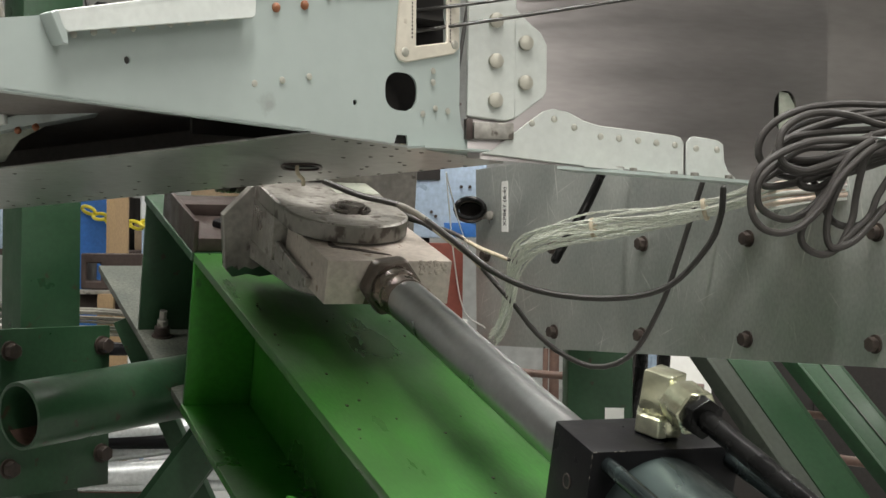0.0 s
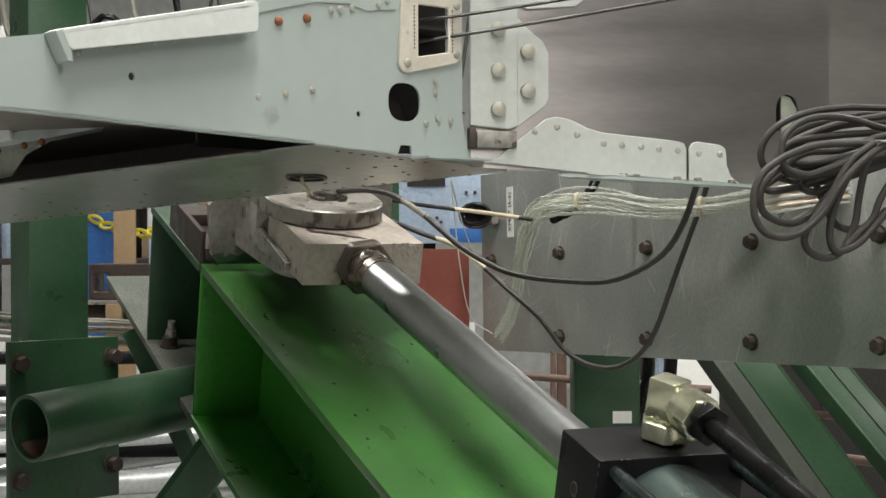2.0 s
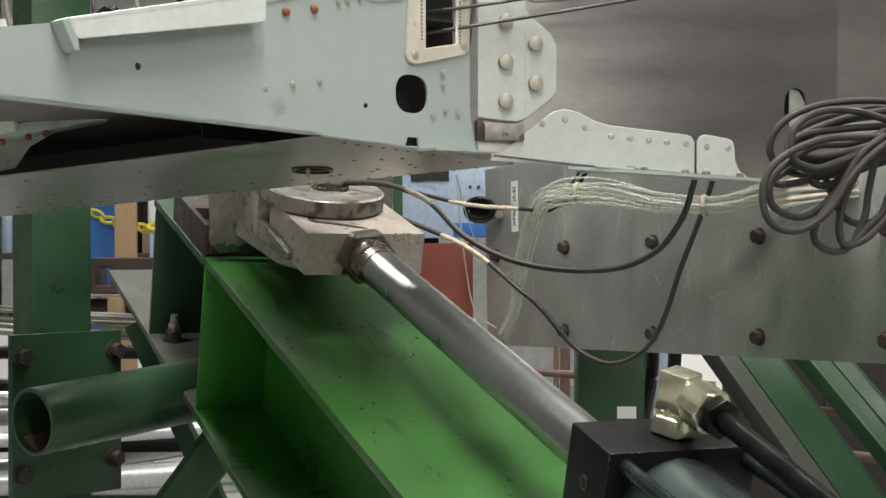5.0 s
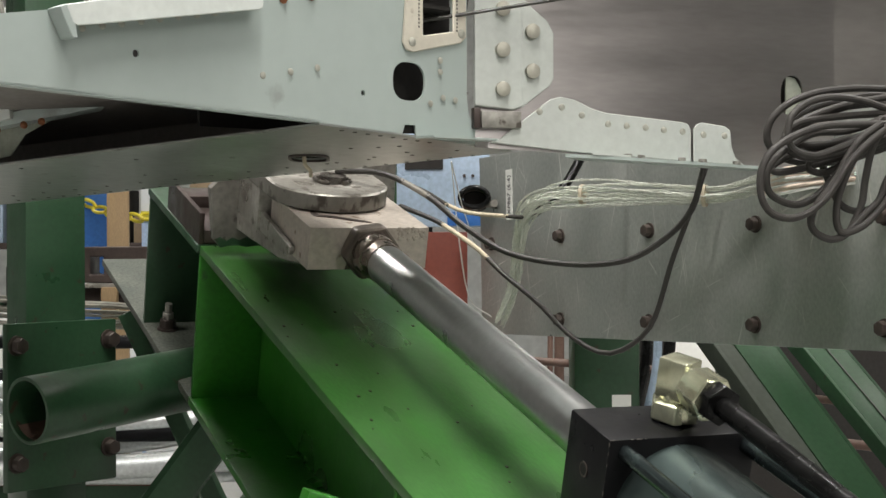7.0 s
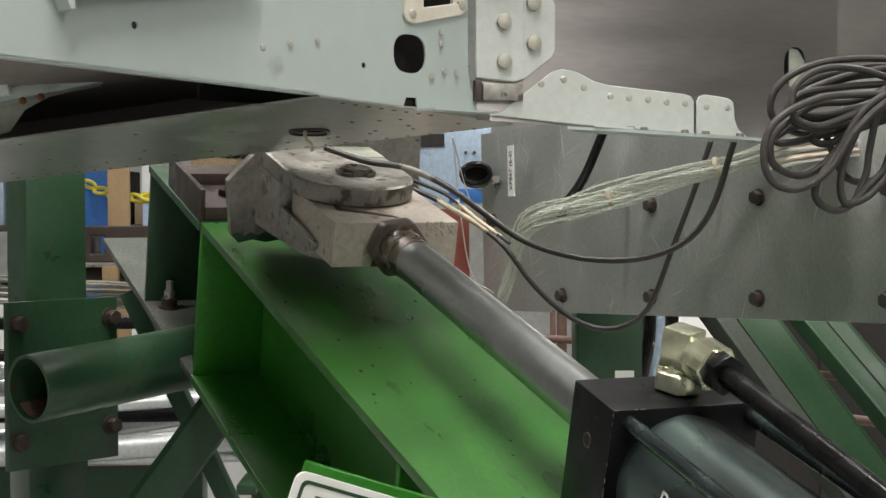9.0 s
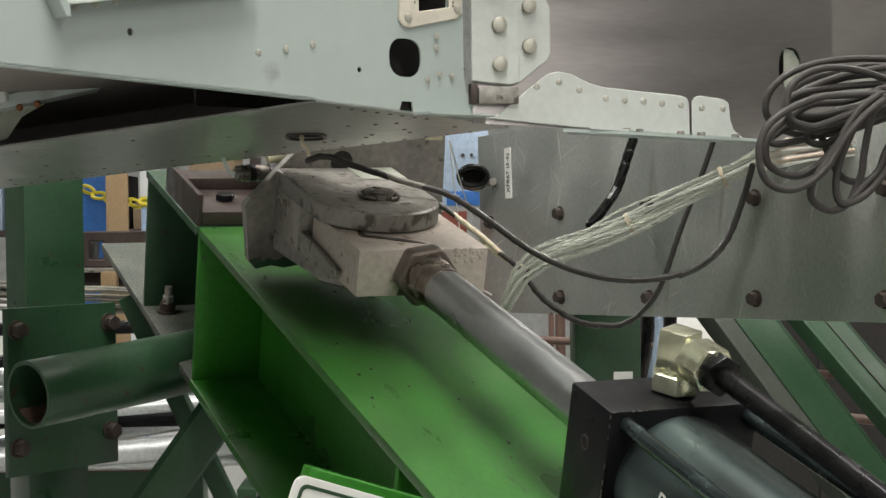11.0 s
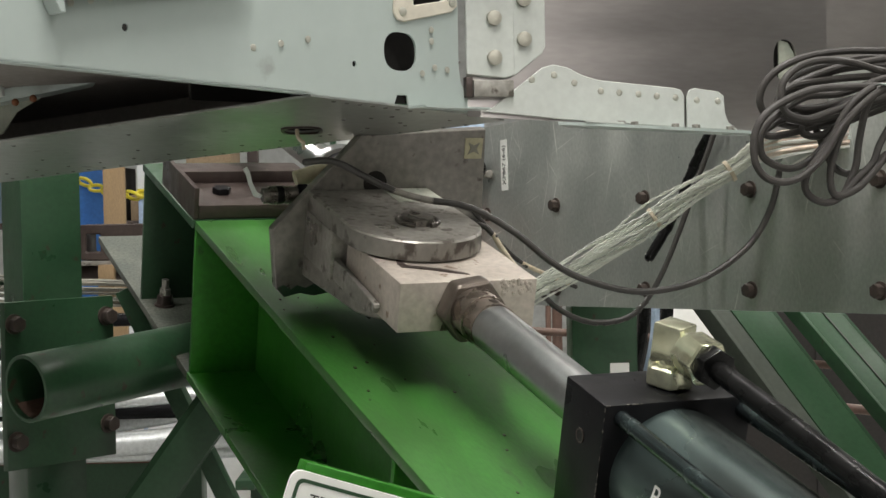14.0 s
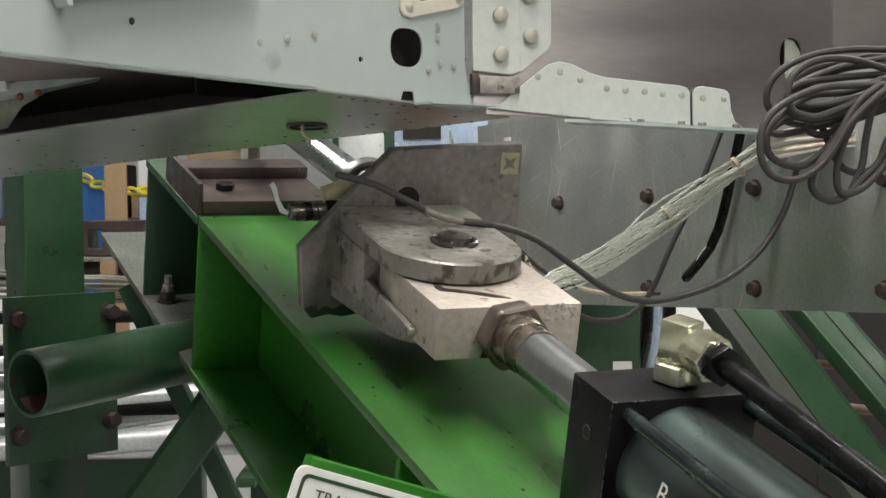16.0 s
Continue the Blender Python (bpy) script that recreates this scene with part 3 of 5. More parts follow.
def rib():
    r = thing("airframe_rib", "grey-green primed airframe rib web with lightening hole and rivets", "airframe", RIB)
    outer = [(-1.05, 1.592), (-0.712, 1.574), (-0.276, 1.552), (-0.135, 1.543), (-0.13, 1.556), (-0.112, 1.556), (-0.11, 1.541), (0.02, 1.535), (0.006, 1.55), (-0.012, 1.575), (-0.016, 1.6),
             (-0.016, 1.88), (-0.3, 1.80), (-0.37, 1.745), (-0.39, 1.722), (-0.66, 1.664), (-1.05, 1.6)]
    holes = [ring(-0.123, 1.6155, 0.0285, 0.0265, 32, 2.6), ring(-0.5485, 1.622, 0.0045, 0.005, 10), ring(-0.203, 1.595, 0.0035, 0.004, 10),
             [(-0.101, 1.679), (-0.044, 1.689), (-0.044, 1.753), (-0.101, 1.753)]]
    part("web", sheet(outer, 0.003, holes, axes="xz"), PRIMER, r)
    part("bottom_lip", sheet([(-1.05, 0.0), (-0.276, 0.0), (-0.276, 0.02), (-1.05, 0.03)], 0.0025, axes="xy", at=0.0), PRIMER, r).matrix_basis = Matrix.Translation((0, 0, 1.5385)) @ Matrix.Rotation(radians(2.9), 4, "Y")
    # white doubler frame round the square opening
    frame_outer = [(-0.137, 1.668), (-0.13, 1.658), (-0.118, 1.6555), (-0.03, 1.675), (-0.02, 1.684), (-0.02, 1.79), (-0.128, 1.775)]
    part("opening_frame", sheet(frame_outer, 0.004, [[(-0.1, 1.68), (-0.045, 1.69), (-0.045, 1.752), (-0.1, 1.752)]], 0.0015, "xz", -0.0045), CREAM, r, "cream doubler frame")
    screw = part("frame_screw", dome(0.0065, 0.003, 14), RIVET, r, "dull alloy screw head")
    screw.matrix_basis = Matrix.Translation((-0.1205, -0.0045, 1.6695)) @ Matrix.Rotation(radians(90), 4, "X")
    for x, z in ((-0.03, 1.688), (-0.03, 1.757), (-0.121, 1.762)):
        piece("frame_screw", screw, r, Matrix.Translation((x, -0.0045, z)) @ Matrix.Rotation(radians(90), 4, "X"))
    part("angle_lip", sheet([(-0.655, 1.6675), (-0.652, 1.654), (-0.648, 1.647), (-0.641, 1.644), (-0.632, 1.6455), (-0.39, 1.686), (-0.3855, 1.6885), (-0.3845, 1.693), (-0.384, 1.718), (-0.386, 1.7235), (-0.391, 1.7255)], 0.004, (), 0.001, "xz", -0.03), WHITE, r, "white folded angle strip")
    part("angle_leg", box(-0.655, -0.385, -0.03, 0.0, 1.66, 1.664, 0.001), WHITE, r).matrix_basis = Matrix.Translation((-0.655, 0, 1.664)) @ Matrix.Rotation(radians(-12.2), 4, "Y") @ Matrix.Translation((0.655, 0, -1.664))
    part("end_clip", sheet([(-0.664, 1.664), (-0.655, 1.668), (-0.643, 1.644), (-0.641, 1.63), (-0.648, 1.63)], 0.03, (), 0.001, "xz", -0.03), PRIMER, r)
    part("upper_doubler", sheet([(-0.38, 1.712), (-0.28, 1.738), (-0.22, 1.742), (-0.19, 1.735), (-0.14, 1.742), (-0.14, 1.82), (-0.3, 1.795)], 0.002, (), 0.0, "xz", -0.002), PRIMER, r)
    part("foot_angle", sheet([(-0.108, -0.034), (0.012, -0.034), (0.02, 0.0), (-0.11, 0.0)], 0.003, axes="xy", at=1.538), PRIMER, r)
    for x in (-0.1085, -0.0385):
        for k in range(12):
            part("print_bar", box(x - 0.0009, x + 0.0009, -0.0052, -0.0046, 1.69 + k * 0.0052, 1.6928 + k * 0.0052), INK, r, "small printed mark")
    m = part("rivet", dome(0.0047, 0.0014), RIVET, r)
    m.matrix_basis = Matrix.Translation((-0.365, 0, 1.608)) @ Matrix.Rotation(radians(90), 4, "X")
    rivets(r, m, [(-0.324, 1.615), (-0.281, 1.623), (-0.086, 1.587), (-0.063, 1.596), (-0.04, 1.594), 
                  (-0.25, 1.73), (-0.235, 1.733), (-0.215, 1.737), (-0.17, 1.745), (-0.155, 1.752), (-0.205, 1.757), (-0.262, 1.75), (-0.068, 1.632), (-0.068, 1.648)], Matrix.Translation((0, -0.003, 0)))
    for x, z in ((-0.376, 1.7), (-0.334, 1.708), (-0.289, 1.716)):
        part("sealed_fastener", dome(0.0065, 0.005, 10), ORANGE, r, "orange sealed fastener").matrix_basis = Matrix.Translation((x, -0.001, z)) @ Matrix.Rotation(radians(90), 4, "X")
    for k in range(9):
        piece("rivet", m, r, Matrix.Translation((-0.62 + k * 0.026, -0.001, 1.646 + k * 0.005)) @ Matrix.Rotation(radians(90), 4, "X"))
    # near-black sheets behind the rib that stand in for shade in its openings
    part("inner_shade_web", box(-0.3, -0.02, 0.25, 0.255, 1.56, 1.72), VOID, r, "near-black inner sheet standing in for shade")
    part("hole_backing", box(-0.27, -0.004, 0.05, 0.053, 1.552, 1.9), VOID, r, "near-black sheet standing in for the shade behind the holes")
    part("small_hole_shade", box(-0.62, -0.28, 0.05, 0.053, 1.6, 1.655), VOID, r, "near-black sheet in place of the shade behind the small hole")
    part("notch_shade", box(-0.14, -0.1, 0.008, 0.011, 1.545, 1.575), VOID, r, "near-black sheet in place of the shade behind the notch")
    part("inner_shade_roof", box(-0.34, -0.02, 0.003, 0.25, 1.72, 1.725), VOID, r)


rib()


def spar():
    s = thing("airframe_spar", "brushed bare alloy spar sheet with primed splice plates and bolts", "airframe", SPAR_PLANE)
    part("web", sheet([(0.0, 1.53), (0.573, 1.50), (0.573, 1.92), (0.0, 1.92)], 0.004, [ring(0.502, 1.614, 0.019, 0.031, 28, 2.4)], axes="xz"), SPAR, s)
    part("outboard_web", sheet([(0.576, 1.5), (2.2, 1.48), (2.2, 1.92), (0.576, 1.92)], 0.004, axes="xz", at=0.006), SPARLIGHT, s, "paler outboard sheet")
    part("splice_plate", sheet([(-0.003, 1.588), (0.055, 1.583), (0.07, 1.588), (0.112, 1.62), (0.117, 1.63), (0.117, 1.695), (0.108, 1.712), (0.085, 1.73), (0.07, 1.745), (0.07, 1.88), (-0.003, 1.88)], 0.004, (), 0.001, "xz", -0.005), PRIMER2, s, "pale primed splice plate")
    part("splice_ridge", sheet([(-0.003, 1.589), (0.055, 1.584), (0.0685, 1.589), (0.0685, 1.88), (-0.003, 1.88)], 0.003, (), 0.001, "xz", -0.0085), PRIMER2, s)
    part("upper_patch", sheet([(0.085, 1.758), (0.16, 1.765), (0.19, 1.79), (0.19, 1.84), (0.06, 1.84), (0.065, 1.765)], 0.004, (), 0.001, "xz", -0.005), PRIMER2, s, "pale primed patch plate")
    head = part("bolt_head", rod((0.038, -0.0085, 1.7265), (0.038, -0.0155, 1.7265), 0.0108, 24, b=0.0014), HILOK, s, "cadmium plated bolt head")
    for dx, dz in ((0, -0.058), (0, -0.114), (0.046, -0.03), (0.046, -0.087), (0, 0.058)):
        piece("bolt_head", head, s, Matrix.Translation((dx, 0.0035 if dx else 0, dz)))
    part("notch_block", box(0.006, 0.066, -0.012, 0.0, 1.557, 1.581, 0.002), STEEL, s, "bare metal edge block")
    part("notch_bar", box(-0.006, 0.004, -0.014, 0.0, 1.556, 1.585, 0.001), DARKSTEEL, s)
    cap = [(0.02, 1.5365), (0.037, 1.543), (0.098, 1.59), (0.112, 1.6), (0.128, 1.604), (0.15, 1.6), (0.175, 1.588), (0.198, 1.582), (0.318, 1.571), (0.328, 1.568), (0.333, 1.56), (0.333, 1.513), (0.149, 1.5245)]
    part("lower_cap", sheet(cap, 0.004, (), 0.001, "xz", -0.006), PRIMER2, s, "pale primed cap strip")
    tab = [(0.337, 1.513), (0.337, 1.56), (0.342, 1.568), (0.35, 1.571), (0.388, 1.566), (0.397, 1.56), (0.399, 1.535), (0.405, 1.52), (0.42, 1.508)]
    part("end_tab", sheet(tab, 0.004, (), 0.001, "xz", -0.006), PRIMER2, s, "pale primed end tab")
    part("flange", sheet([(0.118, -0.05), (0.17, -0.056), (0.2, -0.06), (0.45, -0.05), (0.60, -0.045), (0.60, 0.0), (0.15, 0.0)], 0.0045, axes="xy", at=0), PRIMER, s, "narrow primed flange").matrix_basis = Matrix.Translation((0, 0, 1.5205)) @ Matrix.Rotation(radians(2.7), 4, "Y")
    part("flange_wedge", sheet([(0.155, -0.058), (0.215, -0.058), (0.235, -0.012), (0.19, -0.012)], 0.003, axes="xy", at=0), PRIMER2, s, "pale wedge shim").matrix_basis = Matrix.Translation((0, 0, 1.5255)) @ Matrix.Rotation(radians(2.7), 4, "Y")
    # out of view; added to block lamp light behind the spar
    part("unseen_shade_sheet", box(0.9, 2.2, 0.012, 0.6, 1.615, 1.62), SPAR, s, "unseen sheet added to keep light off the braces behind")
    m = part("rivet", dome(0.005, 0.0016), RIVET, s)
    m.matrix_basis = Matrix.Translation((0.095, -0.006, 1.582)) @ Matrix.Rotation(radians(90), 4, "X")
    rivets(s, m, [(0.129, 1.589), (0.16, 1.578), (0.201, 1.566), (0.23, 1.564), (0.26, 1.562), (0.289, 1.559), (0.319, 1.557), (0.353, 1.553), (0.387, 1.552)], Matrix.Translation((0, -0.006, 0)))
    nut = part("flange_bolt", hexbolt(0.011, 0.0055), STEEL, s)
    nut.matrix_basis = pose(0.222, -0.03, 1.515)
    for x, z in ((0.241, 1.5135), (0.305, 1.5105), (0.338, 1.509), (0.393, 1.5065)):
        piece("flange_bolt", nut, s, pose(x, -0.034, z, 0, 0, x * 900))
    part("hole_flange", sheet([(0.4945, 1.584), (0.511, 1.59), (0.5205, 1.604), (0.5205, 1.624), (0.51, 1.641), (0.4945, 1.645)], 0.003, (), 0.0, "xz", 0.005), PADSTEEL, s, "grey-green flange inside the slot")
    # near-black sheet makes the shade seen through the slot
    part("hole_backing", box(0.44, 0.56, 0.04, 0.044, 1.55, 1.68), VOID, s, "near-black sheet standing in for the shade behind the slot")


spar()


def lower_skin():
    k = thing("lower_skin", "bare shiny aluminium lower skin panel with rivet rows", "airframe", axes((-0.175, 2.071, 1.549), (1, 0, 0), (0, 0.99597, -0.08964), (0, 0.08964, 0.99597)))
    near = [(0.0, 0.0), (-0.49, 0.357), (-0.85, 0.60), (-1.15, 0.85)]
    far = [(-1.3, 1.35), (-0.631, 0.905), (-0.265, 0.625), (-0.089, 0.505), (0.115, 0.36), (0.262, 0.252), (0.262, 0.245)]
    part("panel", sheet([*near, *far, (0.202, 0.177)], 0.003, [ring(-0.038, 0.302, 0.027, 0.03, 16, 3.0)], 0, "xy"), SKIN, k)
    part("hole_rim", sheet(ring(-0.038, 0.302, 0.031, 0.034, 20, 3.0), 0.003, [ring(-0.038, 0.302, 0.026, 0.029, 20, 3.0)], 0, "xy", -0.003), DARKSTEEL, k, "dark worn hole edge")
    # near-black sheet laid over the hole in place of its shade
    part("hole_shade_lid", sheet(ring(-0.038, 0.33, 0.07, 0.1, 16, 3.0), 0.002, (), 0, "xy", 0.006), VOID, k)
    part("drain_lead", tube([(-0.045, 0.3, 0.01), (-0.043, 0.29, -0.012), (-0.036, 0.3, -0.02), (-0.035, 0.3, -0.03)], 0.003, 8), SLEEVE, k, "short pale lead")
    m = part("rivet", dome(0.0037, 0.0014, 10), SKINRIVET, k)
    m.matrix_basis = pose(-0.62, 0.86, 0.0, 180)
    rows = []
    for i in range(1, 26):
        f = i / 26
        rows.append((-0.62 + 0.86 * f, 0.862 - 0.60 * f))
        if i % 2:
            rows.append((-0.62 + 0.86 * f - 0.024, 0.862 - 0.60 * f - 0.052))
    for i in range(1, 9):
        f = i / 9
        rows.append((0.01 + 0.15 * f, 0.03 + 0.14 * f))
    for x, y in ((0.03, 0.21), (0.07, 0.2), (0.1, 0.19), (0.06, 0.3), (0.11, 0.25), (0.0, 0.36), (-0.5, 0.42), (-0.5, 0.6), (-0.3, 0.32), (-0.32, 0.5)):
        rows.append((x, y))
    for x, y in rows:
        piece("rivet", m, k, pose(x, y, 0.0, 180))
    part("rear_closure", box(-1.0, 0.5, 0, 0.004, 0.001, 0.1), BAY, k, "rear wall of the bay with its shade put into the colour").matrix_basis = pose(-0.45, 0.65, 0, 0, 0, -35.5)
    # roof added to keep lamp light out of the bay
    part("bay_shade_roof", sheet([(-0.05, 0.02), (-0.45, -0.2), (-1.25, 0.3), (-1.25, 1.2), (0.2, 0.25)], 0.004, axes="xy", at=0.085), BAY, k)


lower_skin()


def control_cables():
    for name, p, q in (("control_cable", (-0.0556, 2.2195, 1.7322), (0.1722, 2.2297, 1.7667)), ("control_cable", (-0.0557, 2.2195, 1.7027), (0.3271, 2.2499, 1.7694))):
        c = thing(name, "thin braided steel control cable running through the rib opening", "cable", group="control cables")
        part("strand", tube([p, Vector(p).lerp(Vector(q), 0.5) + Vector((0, 0, -0.001)), Vector(q) + (Vector(q) - Vector(p)) * 0.2], 0.0027, 8), GREYCABLE, c)


control_cables()


# ---- the scuffed side plate ----
def side_plate():
    p = thing("side_plate", "scuffed bare aluminium side plate with two rows of rusty bolts", "plate", SIDE)
    part("sheet_metal", box(-0.127, 1.5, 0.0, 0.02, -0.2, 0.175, 0.001), PLATE, p)
    b = part("bolt", hexbolt(0.0198, 0.012), RUST, p, "rust-brown hexagon bolt")
    spots = [(x + dx, z) for z, dx in ((-0.002, 0.012), (-0.166, 0.006)) for x in (0.183, 0.482, 0.779, 1.075, 1.372)] + [(-0.078, -0.01)]
    b.matrix_basis = Matrix.Translation((spots[0][0], 0, spots[0][1])) @ Matrix.Rotation(radians(90), 4, "X")
    for i, (x, z) in enumerate(spots[1:]):
        piece("bolt", b, p, Matrix.Translation((x, 0, z)) @ Matrix.Rotation(radians(90), 4, "X") @ Matrix.Rotation(i * 0.9, 4, "Z"))
    lab = thing("strip_label", "white strip label with black printing on the side plate", "label", SIDE)
    part("strip", box(-0.014, 0.012, -0.0015, -0.0005, 0.037, 0.142), PAPER, lab)
    text("XP867 (6-6)", 0.0165, INK, lab, Matrix.Translation((-0.001, -0.0018, 0.09)) @ Matrix.Rotation(radians(90), 4, "X") @ Matrix.Rotation(radians(90), 4, "Z"))
    # three cushioned bands round an open bore, its axis towards the aisle
    cl = thing("hose_clip", "stack of black cushioned hose clips screwed on the side plate", "clip", SIDE @ pose(-0.086, -0.036, 0.088, 0, 0, 58))
    for k in range(3):
        y = -0.016 + 0.012 * k
        loop = [(0.03 * math.cos(a), y, 0.021 * math.sin(a) - 0.002 * k) for a in [2 * math.pi * i / 24 for i in range(25)]]
        part("band", tube(loop, 0.0052, 8, None, 2), (RUBBER, COLLAR, RUBBER)[k], cl, "thin steel band" if k == 1 else "")
    # dark disc closes the bands and paints the shade inside them
    part("bore", rod((0, 0.012, 0), (0, 0.015, 0), 0.024, 24), VOID, cl, "near-black disc for the shade inside the bands")
    part("lug", box(0.024, 0.05, -0.006, 0.006, -0.022, -0.008, 0.002), STEEL, cl, "bright steel clip lug")
    part("screw", hexbolt(0.014, 0.012), STEEL, cl).matrix_basis = Matrix.Translation((0.042, -0.006, -0.015)) @ Matrix.Rotation(radians(90), 4, "X")


side_plate()


# ---- green frame behind: posts, braces, tube ----
def post(name, x, y, w, z0, z1, turn, label, material=DKGREEN):
    p = thing(name, label, "post", pose(x, y, 0, 0, 0, turn))
    part("tube", box(-w / 2, w / 2, -w / 2, w / 2, z0, z1, 0.008), material, p)
    return p


def left_frame():
    p = post("steel_post", -0.835, 3.288, 0.127, 0.0, 3.2, 33, "dark green square steel post with chipped edges")
    foot = thing("bolted_plate", "dark green bolted plate on the steel post", "plate", axes((-0.7521, 3.1084, 1.0866), (0.6348, 0.7726, 0.0000), (-0.7726, 0.6348, 0.0000), (0, 0, 1)))
    part("plate", box(-0.135, 0.125, 0.0, 0.016, -0.17, 0.152, 0.002), DKGREEN, foot)
    b = part("bolt", hexbolt(0.027, 0.018), RUST, foot, "rust-brown hexagon bolt")
    b.matrix_basis = Matrix.Translation((-0.115, 0, 0.11)) @ Matrix.Rotation(radians(90), 4, "X")
    for x, z in ((0.105, 0.112), (0.105, -0.105), (-0.115, -0.115)):
        piece("bolt", b, foot, Matrix.Translation((x, 0, z)) @ Matrix.Rotation(radians(90), 4, "X"))
    t = thing("steel_tube", "dark green open-ended steel tube welded to the frame", "tube")
    a, q = Vector((-0.7609, 2.8484, 1.0906)), Vector((-0.5156, 3.1487, 1.1213))
    d = (q - a).normalized()
    m = Matrix.Translation(a) @ d.to_track_quat("Z", "Y").to_matrix().to_4x4()
    shell = sheet(ring(0, 0, 0.062, 0.062, 40), (q - a).length + 0.15, [ring(0, 0, 0.055, 0.055, 40)], 0.001, "xy")
    part("wall", shell, DKGREEN, t).matrix_basis = m
    low = [radians(a) for a in range(215, 326, 10)]
    bed = [(0.0548 * math.cos(a), 0.0548 * math.sin(a)) for a in low] + [(0.0536 * math.cos(a), 0.0536 * math.sin(a)) for a in low[::-1]]
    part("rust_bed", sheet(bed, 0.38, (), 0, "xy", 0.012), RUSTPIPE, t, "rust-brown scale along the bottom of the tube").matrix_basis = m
    # dark rusty disc stands in for the shaded depth of the tube
    part("inside_plug", rod((0, 0, 0.42), (0, 0, 0.425), 0.0549, 32), RUST, t, "rusty disc plugging the tube in place of its shaded inside").matrix_basis = m
    br = thing("diagonal_brace", "dark green diagonal brace under the beam", "brace")
    a, q = Vector((-0.4270, 3.0388, 1.0551)), Vector((-0.5309, 3.0386, 0.9137))
    d = (q - a).normalized()
    m = Matrix.Translation(a) @ d.to_track_quat("Z", "Y").to_matrix().to_4x4()
    # web darker and flanges lighter, as a shaded face between lit edges
    part("web", box(-0.055, 0.055, -0.03, 0.04, 0, 0.9, 0.004), SHADEGREEN, br).matrix_basis = m
    for x in (-0.055, 0.043):
        part("flange", box(x, x + 0.012, -0.04, 0.03, 0.004, 0.9, 0.003), DKGREEN, br).matrix_basis = m @ Matrix.Translation((math.copysign(0.0005, x), 0, 0))
    br2 = thing("diagonal_brace", "dark green steel brace behind the open tube", "brace")
    a, q = Vector((-0.7350, 3.5885, 1.2610)), Vector((-0.5751, 3.5885, 0.9134))
    d = (q - a).normalized()
    part("bar", box(-0.03, 0.03, -0.02, 0.02, 0.03, 1.3, 0.003), DKGREEN, br2).matrix_basis = Matrix.Translation(a) @ d.to_track_quat("Z", "Y").to_matrix().to_4x4()


left_frame()


def right_frame():
    p = post("steel_post", 0.317, 3.230, 0.132, 0.0, 1.5, 0, "dark green square steel post with a paper tag")
    part("paper_tag", box(0.01, 0.048, -0.0685, -0.067, 1.062, 1.086), PAPER, p, "small cream paper tag")
    for a, q, w, lab in (((0.5396, 3.0399, 1.2378), (0.7254, 2.8400, 0.9434), 0.115, "broad dark green diagonal channel brace"), ((0.7978, 3.4902, 1.1989), (0.9873, 3.2903, 0.9277), 0.085, "narrow dark green diagonal channel brace")):
        a, q = Vector(a), Vector(q)
        d = (q - a).normalized()
        out = Vector((0.5, -0.87, 0.0))
        x = d.cross(out).normalized()
        m = axes(a, x, d.cross(x), d)
        br = thing("diagonal_brace", lab, "brace", m)
        low = -a.z / d.z
        split = w * 0.2 if w > 0.1 else w * 0.5
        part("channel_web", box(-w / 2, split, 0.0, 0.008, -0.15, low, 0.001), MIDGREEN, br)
        if w > 0.1:
            part("dusty_flange", box(split, w / 2, 0.003, 0.012, -0.15, low, 0.001), DUSTYGREEN, br, "flange under grey dust")
        else:
            part("weld_seam", box(-0.002, 0.002, -0.003, 0.0, -0.15, low, 0.001), DUSTYGREEN, br, "raised dusty seam")
        for sx in (-1, 1):
            # one flange takes the darker green that stands for shade
            part("channel_flange", box(min(sx * w / 2, sx * (w / 2 + 0.008)), max(sx * w / 2, sx * (w / 2 + 0.008)), -0.0, 0.04, -0.15, low, 0.001), (SHADEGREEN, None, DUSTYGREEN if w > 0.1 else MIDGREEN)[sx + 1], br)
    for a, q, r in (((0.1454, 3.5894, 1.1250), (0.5788, 3.4899, 1.0994), 0.009), ((0.7623, 3.5901, 1.0412), (1.1085, 3.3905, 1.0196), 0.009), ((0.8521, 3.5902, 0.9381), (1.1408, 3.4905, 0.9130), 0.011), ((0.2620, 3.6896, 1.2013), (0.2583, 3.6890, -0.2523), 0.012), ((0.2552, 3.8896, 1.1899), (0.2485, 3.8889, -0.3423), 0.007)):
        t = thing("thin_pipe", "thin rust-brown pipe in the frame behind", "pipe", group="rusty pipes behind the plate")
        part("tube", rod(a, q, r, 14), RUSTPIPE, t)
    w = thing("white_board", "white sheet lying behind the green frame", "board")
    x, y, z = (0.6725, 4.3900, 1.0581)
    part("sheet", box(x - 0.06, x + 0.075, y - 0.006, y + 0.006, 0.0, z + 0.09, 0.002), PAPER, w)
    dk = thing("machine_cabinet", "near-black machine cabinet, the shade behind the plate put into its colour", "cabinet", pose(1.6, 5.4, 0, 0, 0, 12))
    # cabinet colour is near-black to carry the shade behind the plate
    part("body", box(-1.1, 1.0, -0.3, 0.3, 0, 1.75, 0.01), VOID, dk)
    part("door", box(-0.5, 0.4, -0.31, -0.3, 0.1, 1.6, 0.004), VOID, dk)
    dk2 = thing("hose_bundle", "dark hanging hoses between the posts", "hose")
    for k, (u, d0) in enumerate((((0.4168, 3.3898, 1.1695), 0.012), ((0.4539, 3.4898, 1.1498), 0.01), ((0.4952, 3.5898, 1.1550), 0.014))):
        x, y, z = u
